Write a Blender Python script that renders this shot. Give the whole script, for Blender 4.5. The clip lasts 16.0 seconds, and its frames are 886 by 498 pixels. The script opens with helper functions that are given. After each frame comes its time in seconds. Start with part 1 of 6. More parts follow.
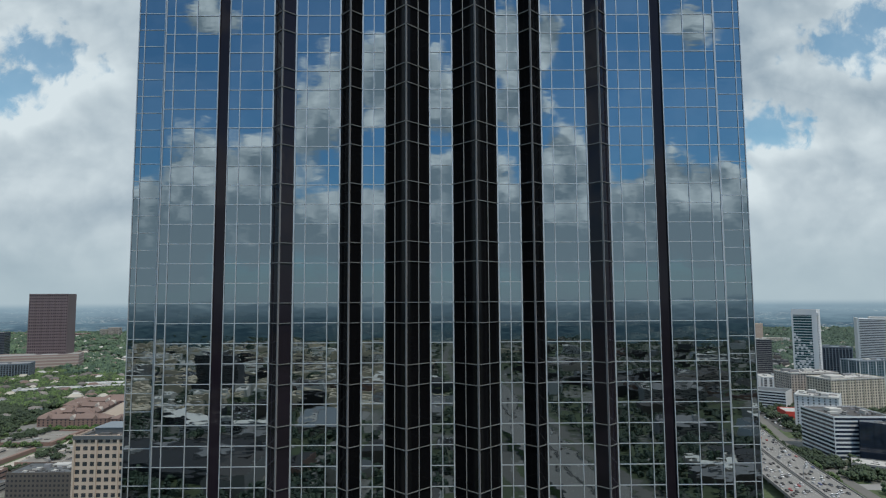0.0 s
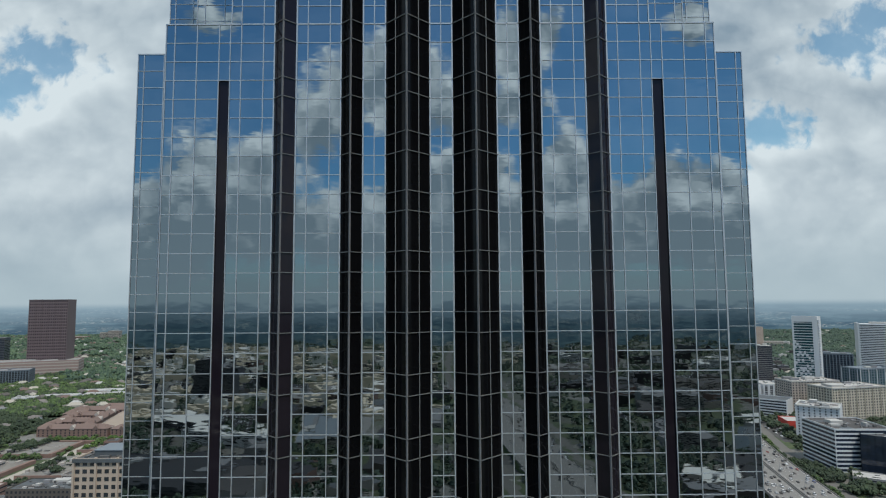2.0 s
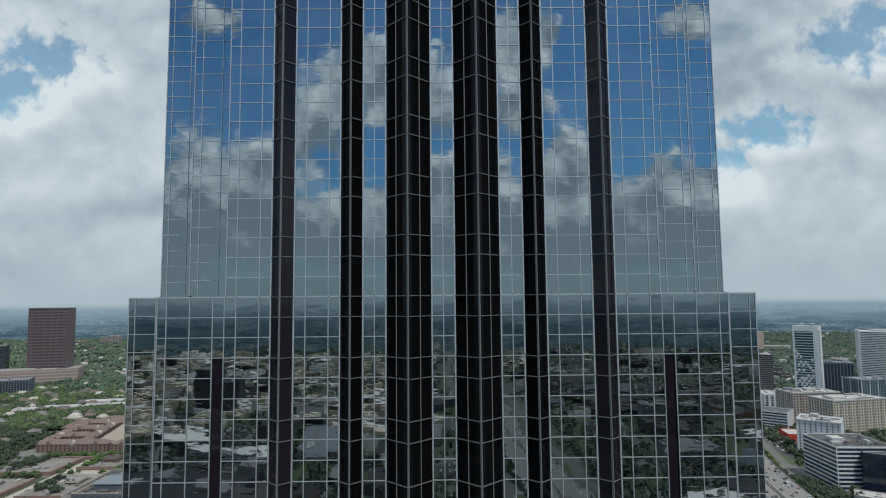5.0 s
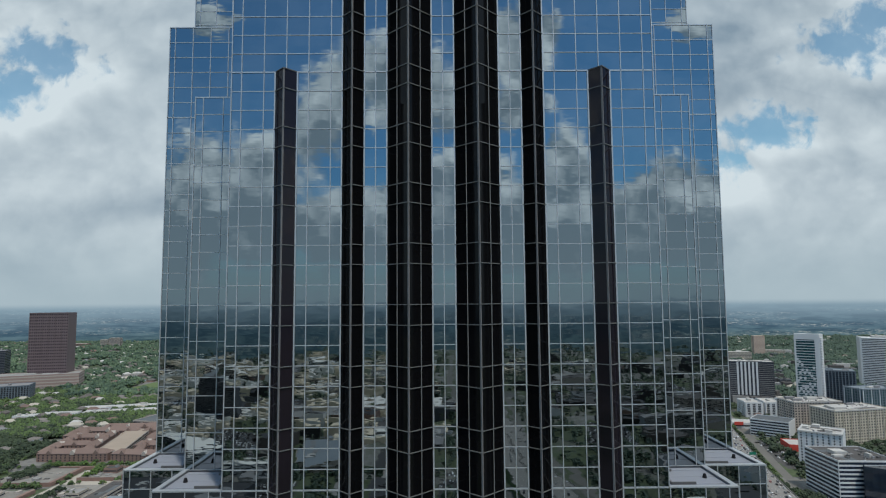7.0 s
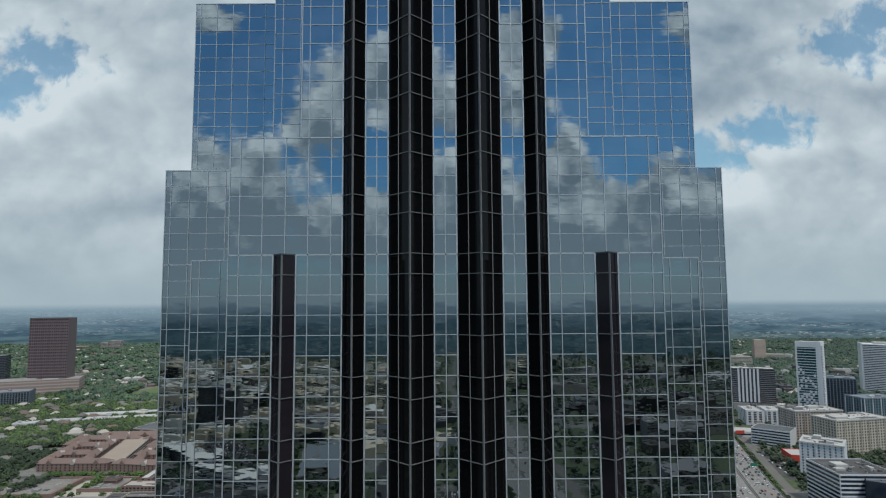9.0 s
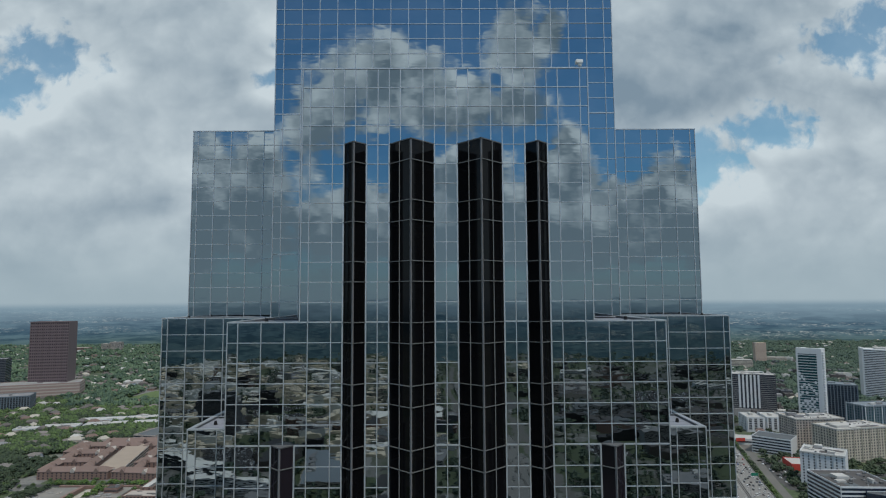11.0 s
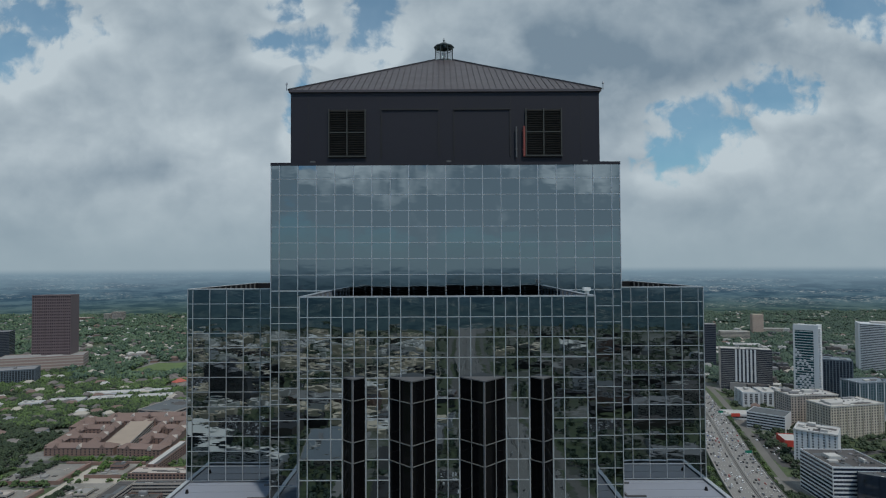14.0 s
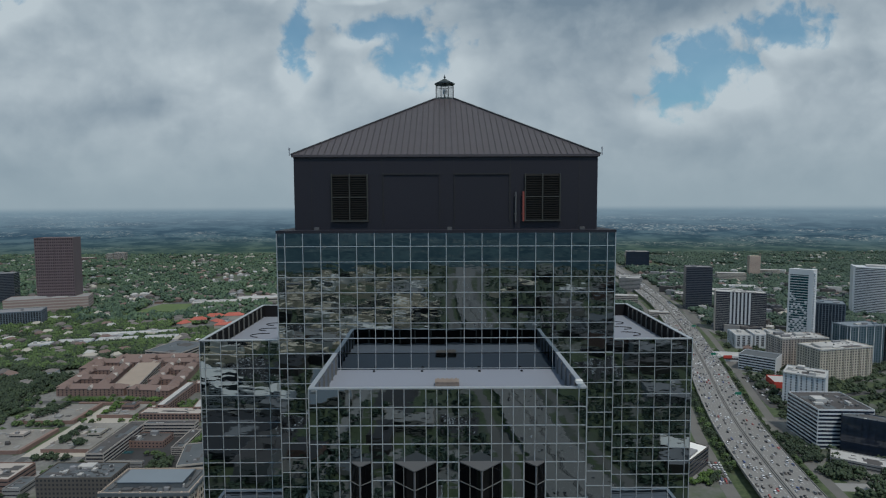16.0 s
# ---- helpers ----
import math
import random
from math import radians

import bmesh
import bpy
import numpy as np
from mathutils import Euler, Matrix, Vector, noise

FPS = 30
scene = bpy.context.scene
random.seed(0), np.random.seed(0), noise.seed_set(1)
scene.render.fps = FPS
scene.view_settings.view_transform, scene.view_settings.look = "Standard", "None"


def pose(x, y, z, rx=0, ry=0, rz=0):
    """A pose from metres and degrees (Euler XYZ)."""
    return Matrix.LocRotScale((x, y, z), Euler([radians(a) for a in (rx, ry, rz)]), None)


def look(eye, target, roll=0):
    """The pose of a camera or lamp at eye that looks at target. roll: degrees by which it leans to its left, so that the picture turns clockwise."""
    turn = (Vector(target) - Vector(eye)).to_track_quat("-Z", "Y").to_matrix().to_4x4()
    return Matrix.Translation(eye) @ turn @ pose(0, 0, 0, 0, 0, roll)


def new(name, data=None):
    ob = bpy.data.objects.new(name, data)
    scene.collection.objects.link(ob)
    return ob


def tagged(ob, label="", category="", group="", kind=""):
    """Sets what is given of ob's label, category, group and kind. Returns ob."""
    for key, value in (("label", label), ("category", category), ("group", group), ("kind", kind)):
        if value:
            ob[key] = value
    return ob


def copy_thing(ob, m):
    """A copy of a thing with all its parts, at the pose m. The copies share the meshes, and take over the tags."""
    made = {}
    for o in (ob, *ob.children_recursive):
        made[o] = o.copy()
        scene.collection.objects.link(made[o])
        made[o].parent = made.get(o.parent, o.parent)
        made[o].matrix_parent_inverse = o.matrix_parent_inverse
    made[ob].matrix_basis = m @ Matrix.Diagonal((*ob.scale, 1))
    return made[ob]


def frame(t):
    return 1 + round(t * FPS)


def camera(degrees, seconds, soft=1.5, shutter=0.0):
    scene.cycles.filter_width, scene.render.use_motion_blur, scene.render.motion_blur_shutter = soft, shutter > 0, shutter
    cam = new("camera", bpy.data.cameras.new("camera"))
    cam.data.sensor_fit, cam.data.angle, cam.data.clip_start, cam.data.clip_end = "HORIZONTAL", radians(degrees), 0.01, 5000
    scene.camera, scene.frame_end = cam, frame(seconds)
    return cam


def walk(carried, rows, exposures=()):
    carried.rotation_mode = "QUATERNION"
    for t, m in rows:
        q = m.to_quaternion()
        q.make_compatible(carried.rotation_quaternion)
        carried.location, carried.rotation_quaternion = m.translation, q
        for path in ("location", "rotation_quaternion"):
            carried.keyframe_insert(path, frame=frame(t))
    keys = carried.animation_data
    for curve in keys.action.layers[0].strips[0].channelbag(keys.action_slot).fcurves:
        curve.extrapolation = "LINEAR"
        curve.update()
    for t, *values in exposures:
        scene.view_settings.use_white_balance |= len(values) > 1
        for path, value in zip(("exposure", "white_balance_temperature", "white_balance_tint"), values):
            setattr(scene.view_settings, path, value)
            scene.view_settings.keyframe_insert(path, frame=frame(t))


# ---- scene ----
# camera and its rise: t, x, y, z, pitch, roll, yaw
cam = camera(74.03, 16.0, 1.15)
PATH = [
    (0, -0.116, -39.197, 162.686, 4.914, 0.338, -0.276),
    (0.5, -0.111, -39.188, 165.847, 4.931, 0.366, -0.272),
    (1, -0.118, -39.202, 169.019, 4.927, 0.370, -0.271),
    (1.5, -0.130, -39.226, 172.203, 4.965, 0.337, -0.260),
    (2, -0.149, -39.170, 175.184, 4.930, 0.386, -0.265),
    (2.5, -0.183, -39.113, 178.353, 4.916, 0.424, -0.283),
    (3, -0.201, -39.060, 181.462, 4.924, 0.486, -0.276),
    (3.5, -0.205, -39.102, 184.611, 4.880, 0.493, -0.276),
    (4, -0.211, -39.084, 187.764, 4.903, 0.526, -0.283),
    (6.5, -0.212, -39.116, 203.190, 4.913, 0.460, -0.211),
    (7, -0.221, -39.021, 206.364, 4.942, 0.427, -0.193),
    (7.5, -0.242, -39.055, 209.551, 4.923, 0.399, -0.191),
    (8, -0.274, -38.950, 212.672, 4.972, 0.406, -0.173),
    (10.5, -0.300, -38.869, 228.213, 4.950, 0.332, -0.109),
    (11, -0.313, -38.918, 231.321, 4.879, 0.311, -0.107),
    (11.5, -0.327, -38.989, 234.456, 4.613, 0.291, -0.101),
    (12, -0.346, -38.718, 237.563, 4.350, 0.279, -0.116),
    (12.5, -0.349, -38.622, 240.650, 4.066, 0.263, -0.121),
    (13, -0.349, -38.537, 243.479, 3.675, 0.260, -0.119),
    (13.5, -0.334, -38.508, 246.298, 2.771, 0.259, -0.117),
    (14, -0.352, -38.594, 249.017, 1.650, 0.271, -0.129),
    (14.5, -0.344, -38.556, 251.715, 0.175, 0.238, -0.153),
    (15, -0.390, -38.629, 254.325, -1.284, 0.210, -0.155),
    (15.5, -0.368, -39.042, 257.052, -2.816, 0.234, -0.147),
    (16, -0.390, -40.049, 259.773, -4.331, 0.212, -0.151),
]
walk(cam, [(t, pose(x, y, z, 90 + pitch, roll, yaw)) for t, x, y, z, pitch, roll, yaw in PATH],
     [(0, 0.10, 6450, 10), (7, 0.03, 6400, 10), (11, -0.13, 6350, 10), (13, -0.28, 6280, 10), (16, -0.36, 6240, 10)])

# ---------------------------------------------------------------- world and sun
SUN_EL, SUN_AZ = 63.0, 150.0          # degrees; azimuth clockwise from +y


def node_tools(tree):
    def put(kind, *links, operation=""):
        n = tree.nodes.new(kind)
        if operation:
            n.operation = operation
        for i, src in enumerate(links):
            if src is None:
                continue
            if isinstance(src, (int, float, tuple)):
                n.inputs[i].default_value = src
            else:
                tree.links.new(src, n.inputs[i])
        return n

    def math_(op, a, b=None, c=None, clamp=False):
        n = put("ShaderNodeMath", a, b, c, operation=op)
        n.use_clamp = clamp
        return n.outputs[0]

    def vec(op, a, b=None):
        n = put("ShaderNodeVectorMath", a, b, operation=op)
        return n.outputs[1] if op in ("DOT_PRODUCT", "LENGTH", "DISTANCE") else n.outputs[0]

    def ramp(x, a, b, lo=0.0, hi=1.0, smooth=True):
        n = put("ShaderNodeMapRange", x, a, b, lo, hi)
        n.interpolation_type = "SMOOTHSTEP" if smooth else "LINEAR"
        return n.outputs[0]

    def mix(f, a, b):
        n = tree.nodes.new("ShaderNodeMix")
        n.data_type = "RGBA"
        for i, src in ((0, f), (6, a), (7, b)):
            if isinstance(src, (int, float, tuple)):
                n.inputs[i].default_value = src
            else:
                tree.links.new(src, n.inputs[i])
        return n.outputs[2]

    def noise_(co, scale, detail=4.0, rough=0.5, dist=0.0):
        n = tree.nodes.new("ShaderNodeTexNoise")
        n.inputs["Scale"].default_value = scale
        n.inputs["Detail"].default_value = detail
        n.inputs["Roughness"].default_value = rough
        n.inputs["Distortion"].default_value = dist
        if co is not None:
            tree.links.new(co, n.inputs["Vector"])
        return n.outputs[0]
    return put, math_, vec, ramp, mix, noise_


# cloud heaps of the sky behind the path and clear gaps of the sky ahead, as
# ellipses in slopes from the tower: across, up, half width, half height
HEAPS = [(-0.093, 0.385, 0.124, 0.077), (-0.181, 0.330, 0.069, 0.056), (0.016, 0.340, 0.113, 0.061), (0.130, 0.457, 0.062, 0.094), (0.129, 0.335, 0.059, 0.046),
         (-0.220, 0.294, 0.054, 0.076), (-0.409, 0.224, 0.073, 0.072), (-0.326, 0.224, 0.061, 0.072), (0.216, 0.224, 0.049, 0.070), (0.396, 0.195, 0.073, 0.062),
         (0.468, 0.180, 0.054, 0.059), (0.025, 0.220, 0.098, 0.042), (-0.115, 0.151, 0.082, 0.041), (0.190, 0.473, 0.030, 0.045), (-0.404, 0.496, 0.055, 0.035),
         (0.443, 0.490, 0.045, 0.035), (-0.484, 0.151, 0.058, 0.059), (0.297, 0.151, 0.068, 0.049), (0.110, 0.150, 0.130, 0.046)]
GAPS = [(-0.680, 0.431, 0.080, 0.052), (-0.736, 0.376, 0.052, 0.050), (0.702, 0.441, 0.080, 0.045), (0.758, 0.490, 0.050, 0.038), (0.459, 0.239, 0.072, 0.062),
        (0.548, 0.291, 0.092, 0.036), (0.389, 0.184, 0.060, 0.042), (-0.256, 0.461, 0.038, 0.045), (-0.111, 0.441, 0.048, 0.082), (-0.235, 0.386, 0.070, 0.030),
        (-0.238, 0.268, 0.026, 0.055), (-0.045, 0.258, 0.072, 0.055), (-0.105, 0.290, 0.060, 0.024)]
BANKS = [(0.389, 0.385, 0.380, 0.130, 0.44), (-0.446, 0.350, 0.190, 0.115, 0.12), (0.114, 0.330, 0.220, 0.080, 0.18)]


def build_world():
    w = bpy.data.worlds.new("sky")
    scene.world = w
    w.use_nodes = True
    nt = w.node_tree
    nt.nodes.clear()
    put, M, V, ramp, mix, nz = node_tools(nt)
    d = put("ShaderNodeTexCoord").outputs["Generated"]
    sep = put("ShaderNodeSeparateXYZ", d).outputs
    x, y, z = sep[0], sep[1], sep[2]
    sky = put("ShaderNodeTexSky")
    sky.sky_type, sky.sun_disc = "NISHITA", False
    sky.sun_elevation, sky.sun_rotation = radians(SUN_EL), radians(SUN_AZ)
    sky.air_density, sky.dust_density, sky.ozone_density = 1.0, 0.6, 2.0
    clear = put("ShaderNodeVectorMath", sky.outputs[0], operation="SCALE")
    clear.inputs[3].default_value = 0.085
    rear = ramp(y, -0.25, 0.25, 1.0, 0.0)
    ahead = M("SUBTRACT", 1.0, rear)
    clear = V("MULTIPLY", clear.outputs[0], mix(rear, (0.80, 1.32, 1.30, 1), (0.64, 1.20, 1.46, 1)))
    # slopes across and up from the middle of the view, and heaped noise on them
    depth = M("MAXIMUM", M("ABSOLUTE", y), 0.18)
    u, v = M("DIVIDE", x, depth), M("DIVIDE", z, depth)
    uv = put("ShaderNodeCombineXYZ", u, v, M("MULTIPLY", rear, 5.0)).outputs[0]
    high = V("ADD", uv, (0.012, 0.030, 0.0))
    heap = nz(uv, 7.0, 9.0, 0.56, 0.25)
    above = nz(high, 7.0, 9.0, 0.56, 0.25)
    fluff = M("SUBTRACT", nz(uv, 24.0, 6.0, 0.58, 0.3), 0.5)
    cell = put("ShaderNodeTexVoronoi")
    cell.feature = "SMOOTH_F1"
    cell.inputs["Scale"].default_value = 22.0
    cell.inputs["Detail"].default_value = 2.0
    nt.links.new(V("ADD", uv, V("MULTIPLY", put("ShaderNodeCombineXYZ", fluff, heap, 0.0).outputs[0], (0.05, 0.05, 0.0))), cell.inputs["Vector"])
    knob = M("SUBTRACT", 0.66, cell.outputs["Distance"])
    ragged = M("ADD", M("ADD", M("MULTIPLY", M("SUBTRACT", heap, 0.5), 2.0), M("MULTIPLY", fluff, 0.9)), M("MULTIPLY", knob, 0.75))

    def blobs(rows):
        """Depth inside the nearest of some ellipses, and how high in it a direction lies."""
        best, total, rise = None, None, None
        for row in rows:
            a, b, ra, rb = row[:4]
            q = put("ShaderNodeVectorMath", uv, (1 / ra, 1 / rb, 0.0), (-a / ra, -b / rb, 0.0), operation="MULTIPLY_ADD").outputs[0]
            s = put("ShaderNodeSeparateXYZ", q).outputs
            inside = M("SUBTRACT", 1.0, M("SQRT", M("ADD", M("MULTIPLY", s[0], s[0]), M("MULTIPLY", s[1], s[1]))))
            share = M("POWER", 30.0, M("MULTIPLY", inside, 1.4))
            high_ = M("MULTIPLY", share, s[1])
            best = inside if best is None else M("SMOOTH_MAX", best, inside, 0.3)
            total = share if total is None else M("ADD", total, share)
            rise = high_ if rise is None else M("ADD", rise, high_)
        rise = M("DIVIDE", rise, M("ADD", total, 0.00001))
        return M("MAXIMUM", best, -1.5), M("MAXIMUM", M("MINIMUM", rise, 1.5), -1.5)

    # behind: separate cumulus heaps, a closed bank low down, loose cloud out of sight
    inside, rise = blobs(HEAPS)
    loose = M("MULTIPLY", M("SUBTRACT", nz(d, 3.2, 4.0, 0.55), 0.53), 6.0)
    wide = M("MAXIMUM", ramp(M("ABSOLUTE", u), 0.50, 0.72), ramp(v, 0.50, 0.62))
    inside = M("ADD", M("MULTIPLY", inside, M("SUBTRACT", 1.0, wide)), M("MULTIPLY", loose, wide))
    heaped = M("ADD", M("ADD", M("MULTIPLY", M("ADD", inside, 0.22), 0.75), M("MULTIPLY", ragged, 0.62)), ramp(v, 0.25, 0.07, 0.0, 1.0))
    mask_r = ramp(heaped, 0.0, 0.36, 0.07, 1.0)
    shade = M("SUBTRACT", heap, above)
    lit_r = M("ADD", M("ADD", M("MULTIPLY", shade, 3.4), M("MULTIPLY", knob, 1.1)), M("ADD", M("MULTIPLY", rise, 0.30), M("MULTIPLY", fluff, 1.0)))
    lit_r = M("ADD", M("SUBTRACT", lit_r, ramp(v, 0.24, 0.08, 0.0, 0.34)), 0.50, clamp=True)
    hind = mix(lit_r, (0.33, 0.435, 0.51, 1), (1.10, 1.21, 1.25, 1))
    # ahead: a broken grey-white deck with a few clear gaps, bright tops under them
    gap, over = blobs(GAPS)
    open_ = M("ADD", M("MULTIPLY", gap, 0.75), M("ADD", M("MULTIPLY", ragged, -0.75), M("MULTIPLY", fluff, -1.1)))
    open_ = M("ADD", open_, M("MULTIPLY", M("MULTIPLY", loose, 0.12), M("MAXIMUM", ramp(M("ABSOLUTE", u), 0.80, 1.0), ramp(v, 0.52, 0.64))))
    mask_f = M("SUBTRACT", 1.0, M("MULTIPLY", ramp(open_, -0.05, 0.46), 0.76))
    tops = M("MULTIPLY", ramp(gap, -1.3, -0.1), ramp(over, -0.1, -0.9))
    broad = M("MULTIPLY", M("SUBTRACT", nz(uv, 2.2, 3.0, 0.5), 0.5), 0.95)
    low_, high_ = V("MULTIPLY", uv, (1.0, 1.5, 1.0)), V("MULTIPLY", V("ADD", uv, (0.014, 0.036, 0.0)), (1.0, 1.5, 1.0))
    soft = M("SUBTRACT", nz(low_, 5.0, 6.0, 0.47, 0.3), nz(high_, 5.0, 6.0, 0.47, 0.3))
    gloom = None
    for a, b, ra, rb, weight in BANKS:
        q = put("ShaderNodeVectorMath", uv, (1 / ra, 1 / rb, 0.0), (-a / ra, -b / rb, 0.0), operation="MULTIPLY_ADD").outputs[0]
        q = M("SUBTRACT", V("LENGTH", V("MULTIPLY", q, (1.0, 1.0, 0.0))), M("MULTIPLY", M("SUBTRACT", heap, 0.5), 1.2))
        g_ = ramp(q, 0.35, 1.15, weight, 0.0)
        gloom = g_ if gloom is None else M("ADD", gloom, g_)
    lit_f = M("ADD", M("ADD", M("MULTIPLY", soft, 1.3), M("MULTIPLY", knob, 0.25)), M("ADD", broad, M("MULTIPLY", fluff, 0.16)))
    lit_f = M("ADD", M("ADD", lit_f, M("MULTIPLY", tops, 0.46)), M("MULTIPLY", ramp(gap, -0.9, 0.1), 0.22))
    tone = M("SUBTRACT", M("ADD", lit_f, 0.57), gloom, clamp=True)
    fore = mix(tone, (0.225, 0.305, 0.375, 1), (0.63, 0.710, 0.740, 1))
    cloud = mix(rear, fore, hind)
    mask = M("ADD", M("MULTIPLY", mask_r, rear), M("MULTIPLY", mask_f, ahead))
    col = mix(mask, clear, cloud)
    haze = M("ADD", M("MULTIPLY", rear, ramp(z, -0.02, 0.20, 0.95, 0.0)), M("MULTIPLY", ahead, ramp(z, -0.02, 0.17, 0.92, 0.0)))
    col = mix(haze, col, mix(rear, (0.37, 0.465, 0.51, 1), (0.38, 0.49, 0.55, 1)))
    # the flat far country, beyond the built ground: painted into the backdrop with haze
    band = put("ShaderNodeCombineXYZ", M("MULTIPLY", x, 16.0), M("MULTIPLY", y, 16.0), M("MULTIPLY", z, 150.0)).outputs[0]
    streak = nz(band, 1.5, 7.0, 0.65)
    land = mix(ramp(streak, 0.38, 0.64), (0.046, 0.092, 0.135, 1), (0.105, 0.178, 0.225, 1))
    specks = put("ShaderNodeCombineXYZ", M("MULTIPLY", x, 110.0), M("MULTIPLY", y, 110.0), M("MULTIPLY", z, 700.0)).outputs[0]
    belt = put("ShaderNodeCombineXYZ", M("MULTIPLY", x, 4.0), M("MULTIPLY", y, 4.0), M("MULTIPLY", z, 90.0)).outputs[0]
    town = M("MULTIPLY", ramp(nz(specks, 1.5, 4.0, 0.7), 0.50, 0.66), ramp(nz(belt, 1.2, 2.0, 0.5), 0.47, 0.60))
    land = mix(M("MULTIPLY", town, ramp(x, -0.4, 0.5, 0.5, 0.9)), land, (0.50, 0.53, 0.51, 1))
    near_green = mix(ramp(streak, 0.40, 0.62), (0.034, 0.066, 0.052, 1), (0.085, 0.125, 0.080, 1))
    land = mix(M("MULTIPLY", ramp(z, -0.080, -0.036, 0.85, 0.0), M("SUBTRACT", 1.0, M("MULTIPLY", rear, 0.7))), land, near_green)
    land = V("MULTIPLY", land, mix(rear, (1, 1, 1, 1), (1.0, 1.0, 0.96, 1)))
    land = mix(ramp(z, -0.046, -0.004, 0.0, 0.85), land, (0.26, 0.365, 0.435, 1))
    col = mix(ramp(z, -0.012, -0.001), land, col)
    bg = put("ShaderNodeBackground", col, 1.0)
    out = put("ShaderNodeOutputWorld")
    nt.links.new(bg.outputs[0], out.inputs[0])


build_world()
sun_data = bpy.data.lights.new("sun", "SUN")
sun_data.energy, sun_data.angle, sun_data.color = 2.7, radians(3.0), (1.0, 0.93, 0.82)
sun = new("sun", sun_data)
_d = Vector((math.sin(radians(SUN_AZ)) * math.cos(radians(SUN_EL)), math.cos(radians(SUN_AZ)) * math.cos(radians(SUN_EL)), math.sin(radians(SUN_EL))))
sun.matrix_world = look(tuple(_d * 900), (0, 0, 0))


# ---------------------------------------------------------------- materials
def surface(name, base, rough=0.7, metal=0.0, vary=0.25, size=1.0, bump=0.0, spread=0.0, spec=0.5, dark=None):
    """A worn surface: grain and broad stains of one base colour, a little different on every piece."""
    m = bpy.data.materials.new(name)
    m.use_nodes = True
    nt = m.node_tree
    put, M, V, ramp, mix, nz = node_tools(nt)
    b = nt.nodes["Principled BSDF"]
    b.inputs["Metallic"].default_value = metal
    b.inputs["Specular IOR Level"].default_value = spec
    pos = put("ShaderNodeNewGeometry").outputs["Position"]
    grain = nz(pos, 3.0 / size, 6.0, 0.6)
    stain = nz(pos, 0.35 / size, 4.0, 0.55)
    f = M("ADD", M("MULTIPLY", M("SUBTRACT", grain, 0.5), 1.0), M("MULTIPLY", M("SUBTRACT", stain, 0.5), 1.6))
    if spread:
        rnd = put("ShaderNodeObjectInfo").outputs["Random"]
        f = M("ADD", f, M("MULTIPLY", M("SUBTRACT", rnd, 0.5), spread))
    k = M("ADD", M("MULTIPLY", f, vary * 2.0), 0.5, clamp=True)
    lo = dark or tuple(c * (1 - vary) for c in base)
    hi = tuple(min(1.0, c * (1 + vary)) for c in base)
    nt.links.new(mix(k, (*lo, 1), (*hi, 1)), b.inputs["Base Color"])
    nt.links.new(M("ADD", M("MULTIPLY", M("SUBTRACT", grain, 0.5), 0.25), rough, clamp=True), b.inputs["Roughness"])
    if bump:
        bn = put("ShaderNodeBump")
        bn.inputs["Distance"].default_value = bump
        bn.inputs["Strength"].default_value = 0.6
        nt.links.new(grain, bn.inputs["Height"])
        nt.links.new(bn.outputs[0], b.inputs["Normal"])
    return m


def mirror_glass(name, lo, hi):
    """Silver-coated curtain-wall glass: each pane warps what it mirrors in its own way."""
    m = bpy.data.materials.new(name)
    m.use_nodes = True
    nt = m.node_tree
    put, M, V, ramp, mix, nz = node_tools(nt)
    b = nt.nodes["Principled BSDF"]
    b.inputs["Metallic"].default_value = 1.0
    geo = put("ShaderNodeNewGeometry")
    rnd = M("ADD", geo.outputs["Random Per Island"], put("ShaderNodeObjectInfo").outputs["Random"])
    shift = put("ShaderNodeCombineXYZ", M("MULTIPLY", rnd, 37.0), M("MULTIPLY", rnd, 53.0), M("MULTIPLY", rnd, 71.0)).outputs[0]
    co = V("ADD", geo.outputs["Position"], shift)
    wave = V("MULTIPLY", co, (0.8, 0.8, 2.2))
    h = M("ADD", M("MULTIPLY", nz(wave, 0.50, 0.6, 0.4), 0.9), M("MULTIPLY", nz(wave, 1.6, 0.8, 0.4), 0.19))
    bn = put("ShaderNodeBump")
    bn.inputs["Strength"].default_value = 1.0
    bn.inputs["Distance"].default_value = 0.0050
    nt.links.new(h, bn.inputs["Height"])
    nt.links.new(bn.outputs[0], b.inputs["Normal"])
    dirt = nz(geo.outputs["Position"], 0.8, 5.0, 0.6)
    f = M("ADD", M("MULTIPLY", M("FRACT", rnd), 0.5), M("MULTIPLY", dirt, 0.5), clamp=True)
    nt.links.new(mix(f, (*lo, 1), (*hi, 1)), b.inputs["Base Color"])
    nt.links.new(ramp(dirt, 0.35, 0.8, 0.010, 0.024), b.inputs["Roughness"])
    return m


def dark_glass(name, base, rough=0.06, spec=0.5):
    m = surface(name, base, rough, 0.0, 0.3, 2.0, 0.0, 0.6, spec)
    return m


